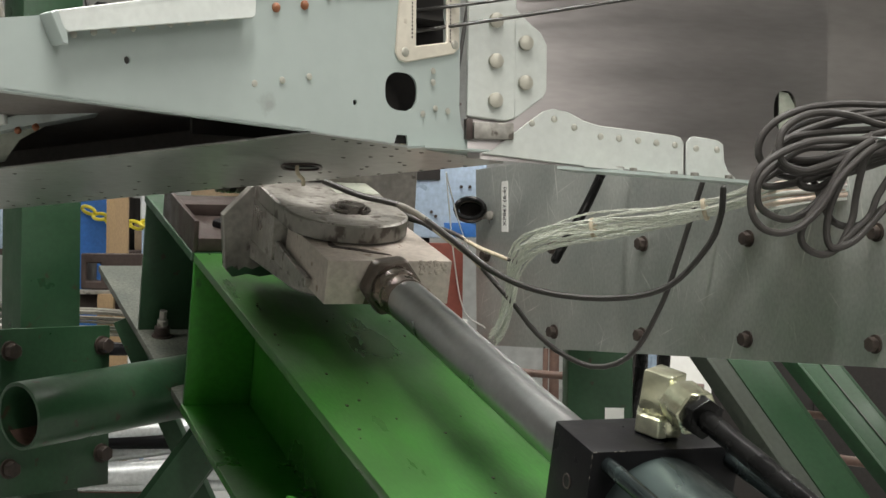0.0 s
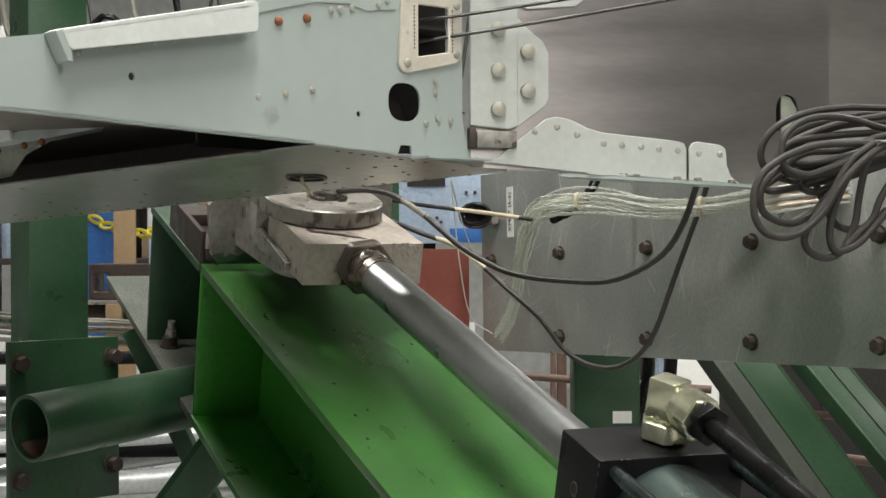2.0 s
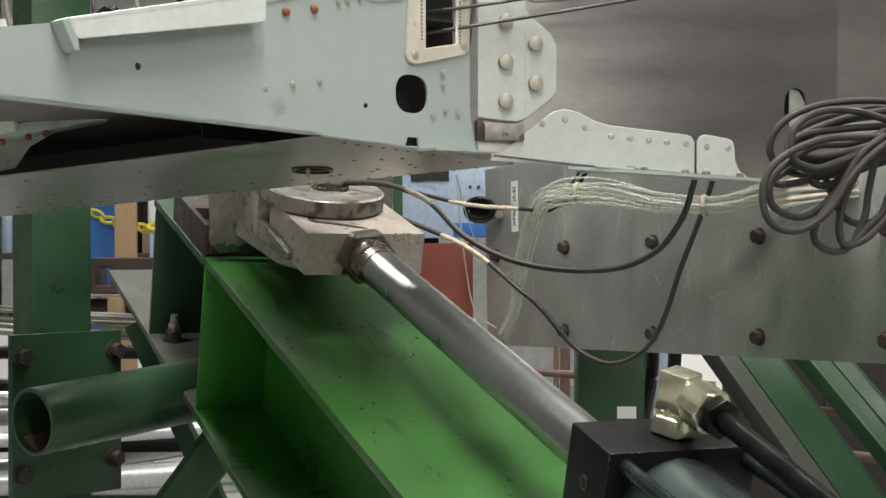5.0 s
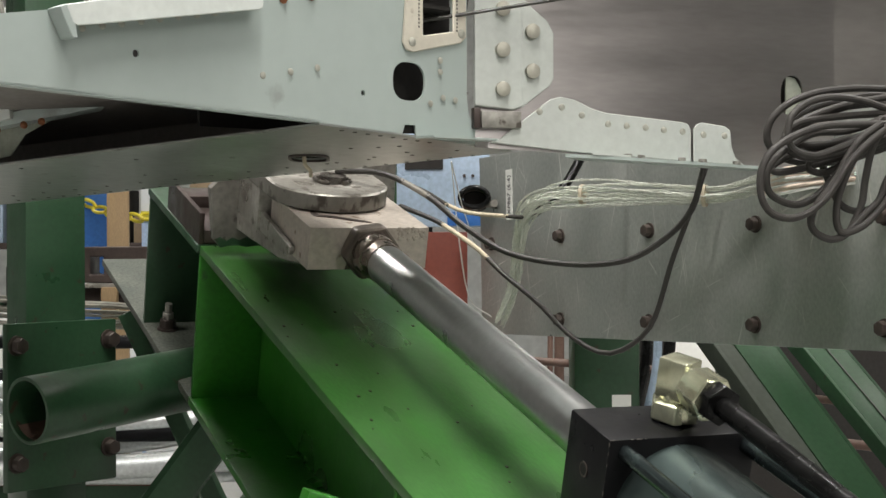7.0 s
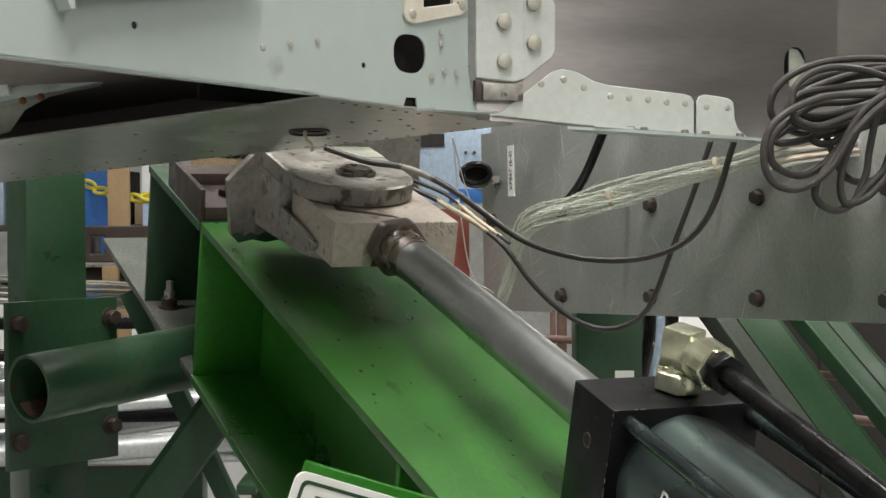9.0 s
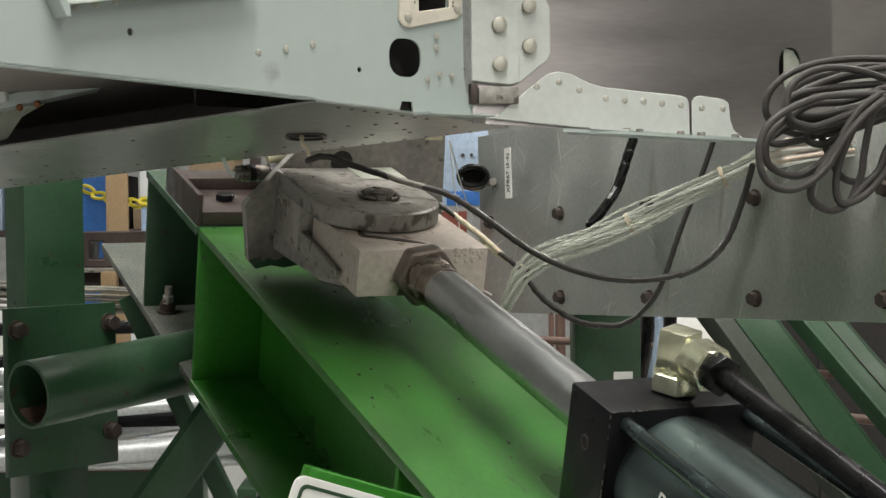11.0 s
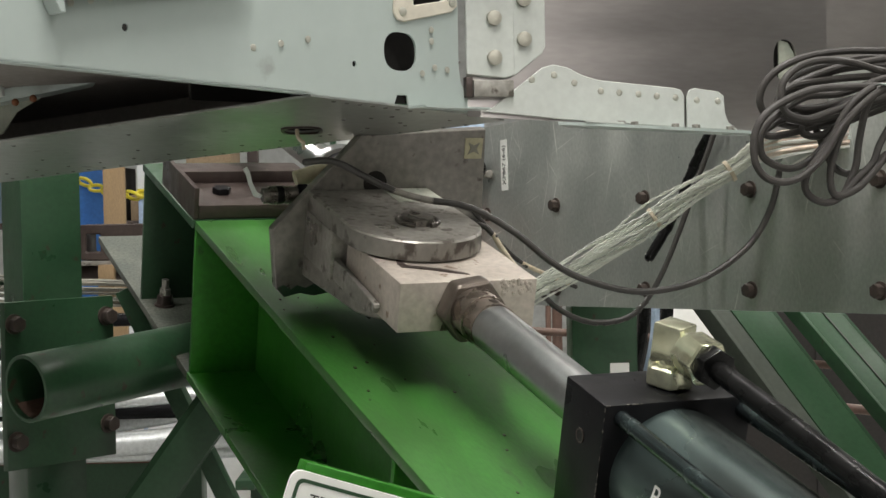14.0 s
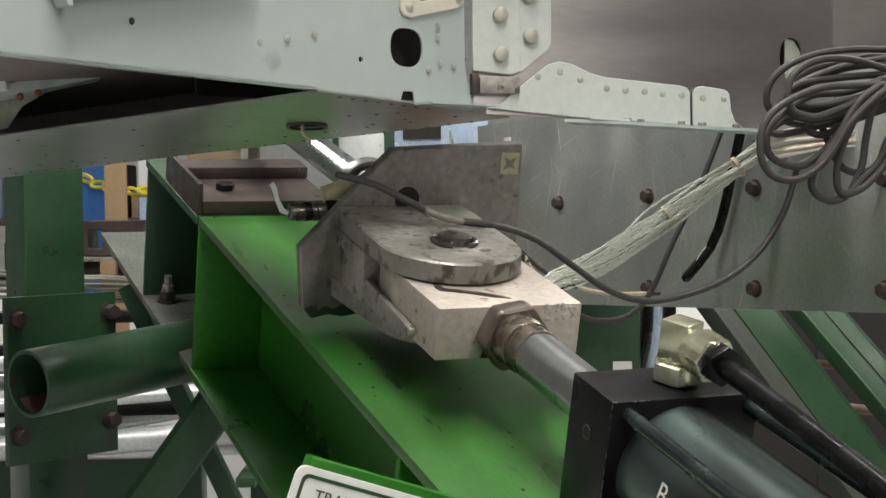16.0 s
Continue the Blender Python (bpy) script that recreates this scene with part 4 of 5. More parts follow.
        part("hose", tube([(x, y, z + 0.3), (x + 0.01, y, z), (x - 0.02, y + 0.02, z - 0.3), (x + 0.03, y, 0.0)], d0, 10), (RUBBER, BLUEGREY, RUBBER)[k], dk2)


right_frame()


def between():
    """What shows between the bracket and the side plate."""
    b = thing("sheet_housing", "light blue-grey sheet metal housing with small bolts", "housing", axes((0.0118, 3.7394, 1.5071), (1, 0, 0), (0, 1, 0), (0, 0, 1)))
    part("panel", box(-0.13, 0.09, 0.0, 0.25, -0.08, 0.14, 0.003), BLUEGREY, b)
    part("slot", box(-0.11, -0.02, -0.004, 0.0, 0.055, 0.085), VOID, b, "dark rectangular slot")
    part("stripe", box(-0.01, 0.075, -0.006, 0.0, -0.078, -0.045, 0.001), BLUE, b, "deep blue strip")
    part("marker", box(0.055, 0.075, -0.009, -0.006, -0.045, -0.022), YELLOW, b, "yellow marker tape")
    for x, z in ((0.03, 0.04), (0.05, 0.04), (-0.04, -0.02), (-0.03, -0.03)):
        part("screw", rod((x, 0, z), (x, -0.005, z), 0.004, 10), DARKSTEEL, b)
    r = thing("red_panel", "red-oxide painted steel panel", "panel", axes((0.0044, 3.4894, 1.3134), (1, 0, 0), (0, 1, 0), (0, 0, 1)))
    part("panel", box(-0.09, 0.04, 0.0, 0.01, -1.3, 0.1, 0.002), RED, r)
    g = thing("green_column", "green steel column behind the bracket", "post", axes((-0.2402, 4.5892, 1.5947), (1, 0, 0), (0, 1, 0), (0, 0, 1)))
    part("tube", box(-0.08, 0.2, 0, 0.12, -1.6, 1.6, 0.006), DKGREEN, g)
    w = thing("white_canister", "white plastic canister behind the bracket", "canister", axes((-0.2179, 4.2121, 1.5499), (1, 0, 0), (0, 1, 0), (0, 0, 1)))
    part("body", rod((0, 0, -0.12), (0, 0, 0.06), 0.06, 28, b=0.015), WHITE, w)
    part("stand", box(-0.05, 0.05, -0.05, 0.05, -1.7, -0.12, 0.004), DKGREEN, w)
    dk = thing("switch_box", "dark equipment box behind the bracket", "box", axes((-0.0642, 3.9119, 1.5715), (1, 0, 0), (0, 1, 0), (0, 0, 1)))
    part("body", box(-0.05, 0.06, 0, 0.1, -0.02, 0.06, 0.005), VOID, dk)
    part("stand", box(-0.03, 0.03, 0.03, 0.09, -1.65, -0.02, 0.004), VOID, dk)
    a, q = Vector((0.0043, 2.8895, 1.5398)), Vector((0.0862, 3.1894, 1.2418))
    t = thing("thin_string", "thin white lacing string", "string")
    mid = Vector((0.0212, 2.9894, 1.3812))
    part("thread", tube([a, mid, Vector((0.0426, 3.0894, 1.2805)), q], 0.0013, 6), PAPER, t)
    t = thing("thin_string", "thin white lacing string", "string")
    part("thread", tube([Vector((0.0043, 2.8895, 1.5398)), Vector((0.0287, 3.0894, 1.4576)), Vector((0.0609, 3.2894, 1.3779))], 0.0013, 6), PAPER, t)


between()


def background_left():
    for u, w, h0, h1, m, lab, cat in (((-1.2999, 5.9879, 1.4594), 0.16, 0.0, 2.05, BLUE, "blue painted steel column far behind", "column"),
                                      ((-1.1491, 5.5881, 1.4562), 0.075, 0.0, 2.0, WOOD, "raw timber post far behind", "timber"),
                                      ((-1.4323, 6.3878, 1.4626), 0.1, 0.0, 2.05, VOID, "dark column far behind", "column")):
        p = thing("far_" + cat, lab, cat, pose(u[0], u[1], 0, 0, 0, 8))
        part("shaft", box(-w / 2, w / 2, -w / 2, w / 2, h0, h1, 0.006), m, p)
    x, y, z = (-1.1375, 5.4078, 0.6303)
    e = thing("equipment_base", "dark green steel equipment base on the floor behind", "equipment", pose(x, y, 0))
    part("body", box(-0.75, 0.3, 0, 0.12, 0, z, 0.006), DKGREEN, e)
    part("red_strip", box(-0.75, 0.3, -0.006, 0, z - 0.075, z - 0.055, 0.002), RED, e, "red painted strip")
    c = thing("barrier_chain", "yellow plastic barrier chain across the aisle", "chain")
    a, q = Vector((-1.3412, 5.8879, 1.5431)), Vector((-1.0414, 5.6882, 1.4811))
    for k in range(6):
        f = (k + 0.5) / 6
        m = Matrix.Translation(a.lerp(q, f) + Vector((0, 0, -0.03 * math.sin(math.pi * f)))) @ (q - a).to_track_quat("X", "Z").to_matrix().to_4x4() @ Matrix.Rotation(radians(35 if k % 2 else 125), 4, "X")
        if k == 0:
            first = part("link", tube([(0.034 * math.cos(i * math.pi / 6), 0.017 * math.sin(i * math.pi / 6), 0) for i in range(13)], 0.0065, 8, None, 2), YELLOW, c)
            first.matrix_basis = m
        else:
            piece("link", first, c, m)
    wb = thing("warning_board", "white board with a yellow band on a grey stand", "board", pose(-1.165, 6.3, 0, 0, 0, 6))
    part("panel", box(-0.037, 0.037, 0, 0.012, 1.505, 1.66, 0.002), PAPER, wb)
    part("yellow_band", box(-0.037, 0.037, -0.006, 0.0, 1.468, 1.508, 0.001), YELLOW, wb, "yellow band")
    part("stand", box(-0.035, 0.015, 0.002, 0.03, 0.0, 1.468, 0.003), BLUEGREY, wb, "grey-blue stand")
    s = thing("storage_shelf", "cluttered storage shelf far behind", "shelf", pose(-1.75, 7.6, 0))
    for z in (0.9, 1.35, 1.8):
        part("board", box(-1.6, 0.9, -0.25, 0.25, z, z + 0.03, 0.003), DARKSTEEL, s)
    for x in (-1.6, -0.4, 0.86):
        part("upright", box(x, x + 0.05, -0.25, -0.2, 0, 2.6, 0.003), DARKSTEEL, s)
    rnd = random.Random(5)
    for z in (0.93, 1.38, 1.83):
        x = -1.5
        while x < 0.7:
            w, h = rnd.uniform(0.1, 0.28), rnd.uniform(0.12, 0.36)
            bx = thing("stored_box", "assorted box standing on the far shelf", "box", pose(-1.75 + x + w / 2, 7.6, z), "boxes on the far shelf")
            part("carton", box(-w / 2, w / 2, -0.18, 0.15, 0, h, 0.004), rnd.choice((CARDBOARD, PAPER, BLUEGREY, VOID, WHITE, DKGREEN)), bx)
            x += w + rnd.uniform(0.01, 0.08)
    # ledge with a rough casting, timber offcut and cable bundle
    l = thing("steel_fixture", "rough grey-brown steel fixture with a square socket", "fixture", axes((-0.8379, 3.9884, 1.3298), (1, 0, 0), (0, 1, 0), (0, 0, 1)))
    part("body", sheet([(-0.075, -0.04), (0.14, -0.045), (0.14, 0.05), (-0.075, 0.05)], 0.12, [[(-0.06, -0.02), (-0.025, -0.02), (-0.025, 0.025), (-0.06, 0.025)]], 0.003, "xz"), DARKSTEEL, l)
    part("shelf", box(-0.09, 0.16, -0.05, 0.15, -0.052, -0.042, 0.002), STEEL, l)
    part("tube", rod((-0.09, 0.05, -0.075), (0.05, 0.05, -0.075), 0.028, 20), DARKSTEEL, l)
    part("offcut", box(-0.02, 0.02, -0.06, -0.03, -0.15, -0.05, 0.004), WOOD, l, "torn timber offcut")
    w = thing("wire_hank", "hank of pale grey wires lying on the frame", "wire", axes((-0.8312, 3.8884, 1.2135), (1, 0, 0), (0, 1, 0), (0, 0, 1)))
    for k in range(16):
        z, y = rnd.uniform(-0.03, 0.035), rnd.uniform(-0.05, 0.05)
        part("strand", tube([(-0.4, y, z + 0.02 + rnd.uniform(-.01, .01)), (-0.15, y, z), (0.0, y + rnd.uniform(-.02, .02), z - 0.005), (0.16, y, z * 0.7 - 0.01)], 0.0035, 6, None, 5), HANK, w)
    # stacked tubes low behind
    for k, (v, r, m, tilt) in enumerate(((705, 0.02, BLACK, 0.0), (742, 0.03, PIPE, -0.02), (768, 0.03, PIPE, 0.02), (792, 0.022, PIPE, 0.05), (815, 0.03, BLACK, 0.0), (838, 0.034, PIPE, 0.12), (868, 0.04, PIPE, 0.05), (890, 0.035, PIPE, 0.0), (655, 0.022, BLACK, 0.0))):
        z = 1.4 - (v - 465) * 5.0 / 2800
        t = thing("stored_tube", "galvanised tube stacked in a rack behind" if m is PIPE else "dark tube stacked in a rack behind", "tube", pose(-1.0, 5.0 + 0.1 * (k % 3), z, 0, 0, 0), "tubes in the rack")
        part("shell", tube([(-1.4, 0, -1.4 * tilt), (-0.5, 0, -0.5 * tilt), (0.0, 0, 0), (0.3, 0.05, 0.3 * tilt), (0.9, 0.3, 0.2 * tilt)], r, 16), m, t)
    for x in (-1.75, -0.62):
        u = thing("rack_upright", "green steel rack upright behind", "rack", pose(x, 5.35, 0))
        part("upright", box(-0.04, 0.04, -0.04, 0.04, 0, 1.05, 0.004), DKGREEN, u)
        for z in (0.55, 0.75, 0.95):
            part("arm", box(-0.03, 0.03, -0.5, 0.0, z, z + 0.03, 0.003), DKGREEN, u)
    wh = thing("white_tank", "white plastic sheet leaning behind the racks", "sheet", pose(-1.1, 6.3, 0))
    part("sheet", box(-1.6, 1.2, 0, 0.02, 0.0, 1.12, 0.003), PAPER, wh)
    # upper left: things over the rib
    bx = thing("paper_box", "white carton with yellow strips on a high shelf", "box", axes((-1.2774, 4.5882, 2.0245), (1, 0, 0), (0, 1, 0), (0, 0, 1)))
    part("carton", box(-0.1, 0.05, 0, 0.2, -0.06, 0.045, 0.003), PAPER, bx)
    part("strip", box(-0.1, 0.051, -0.002, 0.0, -0.035, -0.02), YELLOW, bx)
    part("rail", box(-0.4, 0.2, 0, 0.2, -0.075, -0.06, 0.002), DKGREEN, bx)
    part("leg", box(-0.4, -0.34, 0.05, 0.11, -2.1, -0.075, 0.003), DKGREEN, bx)
    for k in range(7):
        c = thing("hanging_cable", "loose cable hanging over the airframe", "cable", group="loose cables over the airframe")
        x0 = -1.05 + 0.11 * k
        part("cord", tube([(x0 - 0.3, 4.0, 6.0), (x0 - 0.22, 4.0, 2.3), (x0, 3.9, 1.93 + 0.03 * (k % 3)), (x0 + 0.2, 3.9, 1.92 + 0.04 * (k % 2)), (x0 + 0.45, 4.0, 2.05 + 0.05 * (k % 3)), (x0 + 0.6, 4.0, 6.0)], 0.005 + 0.002 * (k % 3), 8), (GREYCABLE, HANK, RUBBER)[k % 3], c)
    # struts under the rib at its outer end
    st = thing("slat_track", "grey metal track with torn sealant under the rib", "airframe")
    a, q = Vector((-0.7549, 2.4886, 1.5761)), Vector((-0.5078, 2.4389, 1.6178))
    m = Matrix.Translation(a) @ (q - a).to_track_quat("X", "Z").to_matrix().to_4x4()
    part("bar", box(0, (q - a).length, -0.02, 0.02, -0.012, 0.008, 0.003), PRIMER, st).matrix_basis = m
    part("tip", box(0.03, 0.085, -0.03, -0.015, -0.004, 0.016, 0.004), WHITE, st, "bright bent tip").matrix_basis = m
    part("track_web", sheet([(-0.12, -0.012), (0.13, -0.012), (0.085, -0.026), (0.055, -0.055), (-0.12, -0.055)], 0.003, axes="xz", at=0.012), PADSTEEL, st, "grey-green web of the track").matrix_basis = m
    for x in (0.055, 0.1, 0.13):
        part("sealant", dome(0.006, 0.007, 10), ORANGE, st, "orange sealant blob").matrix_basis = m @ pose(x, -0.02, -0.016, 100)


background_left()


# ---- coil and cables ----
def coil():
    c = thing("cable_coil", "dark grey cable coil hung with a tie from a bracket arm", "cable coil", axes((0.5330, 2.1700, 1.5289), (0.97, 0.24, 0), (-0.24, 0.97, 0), (0, 0, 1)))

    def loop(*pts):
        part("loop", tube(pts, 0.0051, 10), COILCABLE, c)

    loop((0.117, 0.020, 0.081), (0.082, 0.022, 0.079), (0.033, 0.025, 0.079), (-0.018, 0.028, 0.073), (-0.059, 0.030, 0.059), (-0.085, 0.033, 0.038), (-0.094, 0.035, 0.015), (-0.088, 0.037, -0.004), (-0.068, 0.040, -0.018), (-0.028, 0.043, -0.025), (0.034, 0.045, -0.020), (0.095, 0.048, 0.001), (0.143, 0.050, 0.017))
    loop((0.102, -0.020, 0.042), (0.056, -0.022, 0.048), (0.014, -0.025, 0.058), (-0.029, -0.027, 0.061), (-0.064, -0.029, 0.053), (-0.088, -0.032, 0.036), (-0.096, -0.034, 0.017), (-0.095, -0.036, -0.002), (-0.086, -0.038, -0.013), (-0.062, -0.041, -0.019), (-0.039, -0.043, -0.013), (0.002, -0.045, 0.002), (0.041, -0.048, 0.021), (0.075, -0.050, 0.032))
    loop((0.070, -0.045, 0.025), (-0.015, -0.046, 0.023), (-0.057, -0.047, 0.019), (-0.099, -0.048, 0.004), (-0.128, -0.049, -0.015), (-0.142, -0.050, -0.038), (-0.145, -0.051, -0.060), (-0.141, -0.052, -0.082), (-0.126, -0.052, -0.098), (-0.102, -0.053, -0.103), (-0.078, -0.054, -0.096), (-0.054, -0.055, -0.078), (-0.038, -0.056, -0.058), (-0.022, -0.057, -0.033), (0.003, -0.058, -0.007), (0.034, -0.059, 0.016), (0.069, -0.060, 0.031))
    loop((0.087, -0.030, 0.041), (0.052, -0.028, 0.034), (-0.004, -0.026, 0.016), (-0.053, -0.024, 0.012), (-0.086, -0.021, -0.005), (-0.109, -0.019, -0.023), (-0.119, -0.017, -0.042), (-0.116, -0.015, -0.065), (-0.099, -0.013, -0.078), (-0.073, -0.011, -0.084), (-0.046, -0.009, -0.075), (-0.020, -0.006, -0.053), (0.007, -0.004, -0.022), (0.043, -0.002, 0.005), (0.096, 0.000, 0.029))
    loop((0.030, -0.055, 0.024), (0.002, -0.053, 0.005), (-0.018, -0.051, -0.021), (-0.034, -0.049, -0.051), (-0.058, -0.047, -0.081), (-0.068, -0.045, -0.100), (-0.066, -0.043, -0.115), (-0.054, -0.042, -0.126), (-0.034, -0.040, -0.131), (-0.012, -0.038, -0.123), (0.015, -0.036, -0.098), (0.038, -0.034, -0.078), (0.051, -0.032, -0.051), (0.078, -0.030, -0.012))
    loop((0.039, -0.040, 0.033), (0.017, -0.041, 0.010), (-0.006, -0.041, -0.028), (-0.024, -0.042, -0.065), (-0.030, -0.042, -0.096), (-0.027, -0.043, -0.117), (-0.015, -0.043, -0.122), (0.010, -0.044, -0.112), (0.035, -0.044, -0.089), (0.069, -0.045, -0.051))
    loop((0.059, -0.020, 0.027), (0.036, -0.022, -0.004), (0.023, -0.024, -0.050), (0.017, -0.026, -0.081), (0.004, -0.028, -0.108), (-0.003, -0.030, -0.119))
    loop((-0.026, 0.030, -0.001), (-0.011, 0.027, -0.036), (-0.001, 0.023, -0.064), (0.011, 0.020, -0.084), (0.031, 0.017, -0.092), (0.055, 0.013, -0.087), (0.084, 0.010, -0.065))
    loop((0.114, 0.000, 0.071), (0.070, 0.002, 0.065), (0.013, 0.004, 0.055), (-0.037, 0.007, 0.039), (-0.060, 0.009, 0.027), (-0.067, 0.011, 0.011), (-0.051, 0.013, -0.001), (-0.008, 0.016, 0.001), (0.054, 0.018, 0.016), (0.117, 0.020, 0.030))
    loop((0.119, 0.010, 0.053), (0.073, 0.008, 0.044), (0.013, 0.006, 0.039), (-0.039, 0.004, 0.033), (-0.069, 0.002, 0.025), (-0.085, 0.000, 0.008), (-0.080, -0.002, -0.009), (-0.052, -0.004, -0.020), (-0.011, -0.006, -0.015), (0.039, -0.008, 0.001), (0.099, -0.010, 0.016))
    loop((0.122, 0.030, 0.031), (0.084, 0.027, 0.018), (0.023, 0.025, 0.009), (-0.030, 0.022, -0.007), (-0.065, 0.019, -0.015), (-0.090, 0.016, -0.027), (-0.097, 0.014, -0.035), (-0.086, 0.011, -0.039), (-0.046, 0.008, -0.032), (0.004, 0.005, -0.017), (0.070, 0.003, 0.004), (0.105, 0.000, 0.013))
    loop((0.135, 0.050, 0.069), (0.071, 0.047, 0.072), (0.016, 0.043, 0.061), (-0.020, 0.040, 0.053), (-0.048, 0.037, 0.038), (-0.058, 0.033, 0.019), (-0.043, 0.030, -0.006), (-0.002, 0.027, -0.021), (0.048, 0.023, -0.013), (0.107, 0.020, 0.006))
    loop((0.114, 0.000, 0.060), (0.064, 0.004, 0.057), (0.006, 0.008, 0.050), (-0.043, 0.012, 0.030), (-0.071, 0.016, 0.013), (-0.082, 0.020, -0.003), (-0.070, 0.024, -0.014), (-0.027, 0.028, -0.012), (0.027, 0.032, 0.002), (0.082, 0.036, 0.014), (0.137, 0.040, 0.032))
    loop((0.090, -0.010, 0.020), (0.040, -0.006, -0.003), (0.008, -0.003, -0.023), (-0.024, 0.001, -0.040), (-0.046, 0.005, -0.035), (-0.037, 0.009, -0.022), (-0.001, 0.013, -0.006), (0.053, 0.016, 0.018), (0.108, 0.020, 0.038))
    part("tie", tube([(0.072, -0.055, 0.085), (0.07, -0.062, 0.05), (0.068, -0.058, 0.025)], 0.004, 8), SLEEVE, c, "pale cable tie")
    arm = thing("bracket_arm", "grey-green bracket arm carrying the coil", "bracket", axes((0.5330, 2.1700, 1.5289), (0.97, 0.24, 0), (-0.24, 0.97, 0), (0, 0, 1)))
    part("arm", sheet([(0.03, 0.026), (0.3, 0.05), (0.3, 0.015), (0.1, 0.012)], 0.012, (), 0.001, "xz", -0.068), PRIMER, arm)
    lit = thing("wire_loom", "wires emerging behind the coil, warm light put into their pale colour", "wire")
    rnd = random.Random(3)
    for k in range(22):
        o = Vector((0, rnd.uniform(-0.01, 0.006), rnd.uniform(-0.019, 0.017)))
        part("strand", tube([Vector((0.4859, 2.47, 1.4815)) + o, Vector((0.494, 2.33, 1.4865)) + o * 1.1, Vector((0.527, 2.3, 1.4894)) + o * 0.9, Vector((0.585, 2.3, 1.497)) + o], 0.0025, 6, None, 4), LITWIRE if k % 3 else PAPER, lit)


coil()

LINKS = []


def limp(name, label, category, shapes, count, make, material, other=None, ties=()):
    """A hanging cable made of short stiff pieces; shapes gives its run at several times."""
    runs = [(t, even(spline(p, 10), count)) for t, p in shapes]
    steps = [(b - a).length for _, r in runs for a, b in zip(r, r[1:])]
    long = sum(steps) / len(steps) if make is bundle else max(steps)
    ob = thing(name, label, category)
    first = {}
    for i in range(count):
        which = material if other is None or not other[0] <= i < other[1] else other[2]
        if make is bundle:
            seg = tagged(part("piece", bundle(long * 1.06, i, count), which, ob), kind="stuff")
        elif which not in first:
            seg = first[which] = part("piece", make(long * 1.04), which, ob)
        else:
            seg = piece("piece", first[which], ob, Matrix())
        rows = []
        for t, r in runs:
            d = (r[i + 1] - r[i]).normalized()
            q = d.to_track_quat("X", "Z")
            rows.append((t, Matrix.LocRotScale((r[i] + r[i + 1]) / 2, q, None)))
        if i in ties:
            band = rod((-0.003, 0, 0), (0.003, 0, 0), 0.0125, 14)
            for v in band.verts:
                v.co.z *= 1.45
            part("tie", band, SLEEVE, seg, "pale plastic cable tie")
        LINKS.append((seg, rows))
        seg.matrix_basis = rows[0][1]
    return ob


def cord(r):
    def make(long):
        bm = rod((-long / 2, 0, 0), (long / 2, 0, 0), r, 10)
        for x in (-long / 2, long / 2):
            one = bmesh.new()
            bmesh.ops.create_uvsphere(one, u_segments=10, v_segments=6, radius=r)
            one.transform(Matrix.Translation((x, 0, 0)))
            join(bm, one)
        return bm
    return make


def bundle(long, i, count):
    """Twisted pairs that run side by side; the bundle swells in the middle and turns slowly."""
    slots, rnd = 17, random.Random(8)
    place = [(2.4 * k + rnd.uniform(-0.3, 0.3), math.sqrt((k + 0.6) / slots)) for k in range(slots)]

    def ends(j):
        f = j / count
        wide = 0.8 + 0.4 * math.sin(math.pi * min(1, f * 1.1)) ** 2
        out = []
        for k, (a, r) in enumerate(place):
            q = a + 0.02 * j + 0.3 * math.sin(0.13 * j + k)
            r *= 1 + 0.2 * math.sin(0.19 * j + 1.7 * k)
            out.append((0.0125 * wide * r * math.cos(q), 0.0195 * wide * r * math.sin(q)))
        return out

    a, b = ends(i), ends(i + 1)
    bm = bmesh.new()
    for k in range(slots):
        r = 0.0009 + 0.0004 * ((k * 7) % 5) / 4
        for half in (0, math.pi):
            loops = []
            for n in range(6):
                f = n / 5
                q = half + 1.3 * (f + i) + k
                y, z = a[k][0] + (b[k][0] - a[k][0]) * f + r * math.cos(q), a[k][1] + (b[k][1] - a[k][1]) * f + r * math.sin(q)
                loops.append([bm.verts.new(((f - 0.5) * long, y + r * math.cos(p), z + r * math.sin(p))) for p in (0, 1.26, 2.51, 3.77, 5.03)])
            for u, v in zip(loops, loops[1:]):
                for p in range(5):
                    bm.faces.new((u[p], u[(p + 1) % 5], v[(p + 1) % 5], v[p]))
    return bm


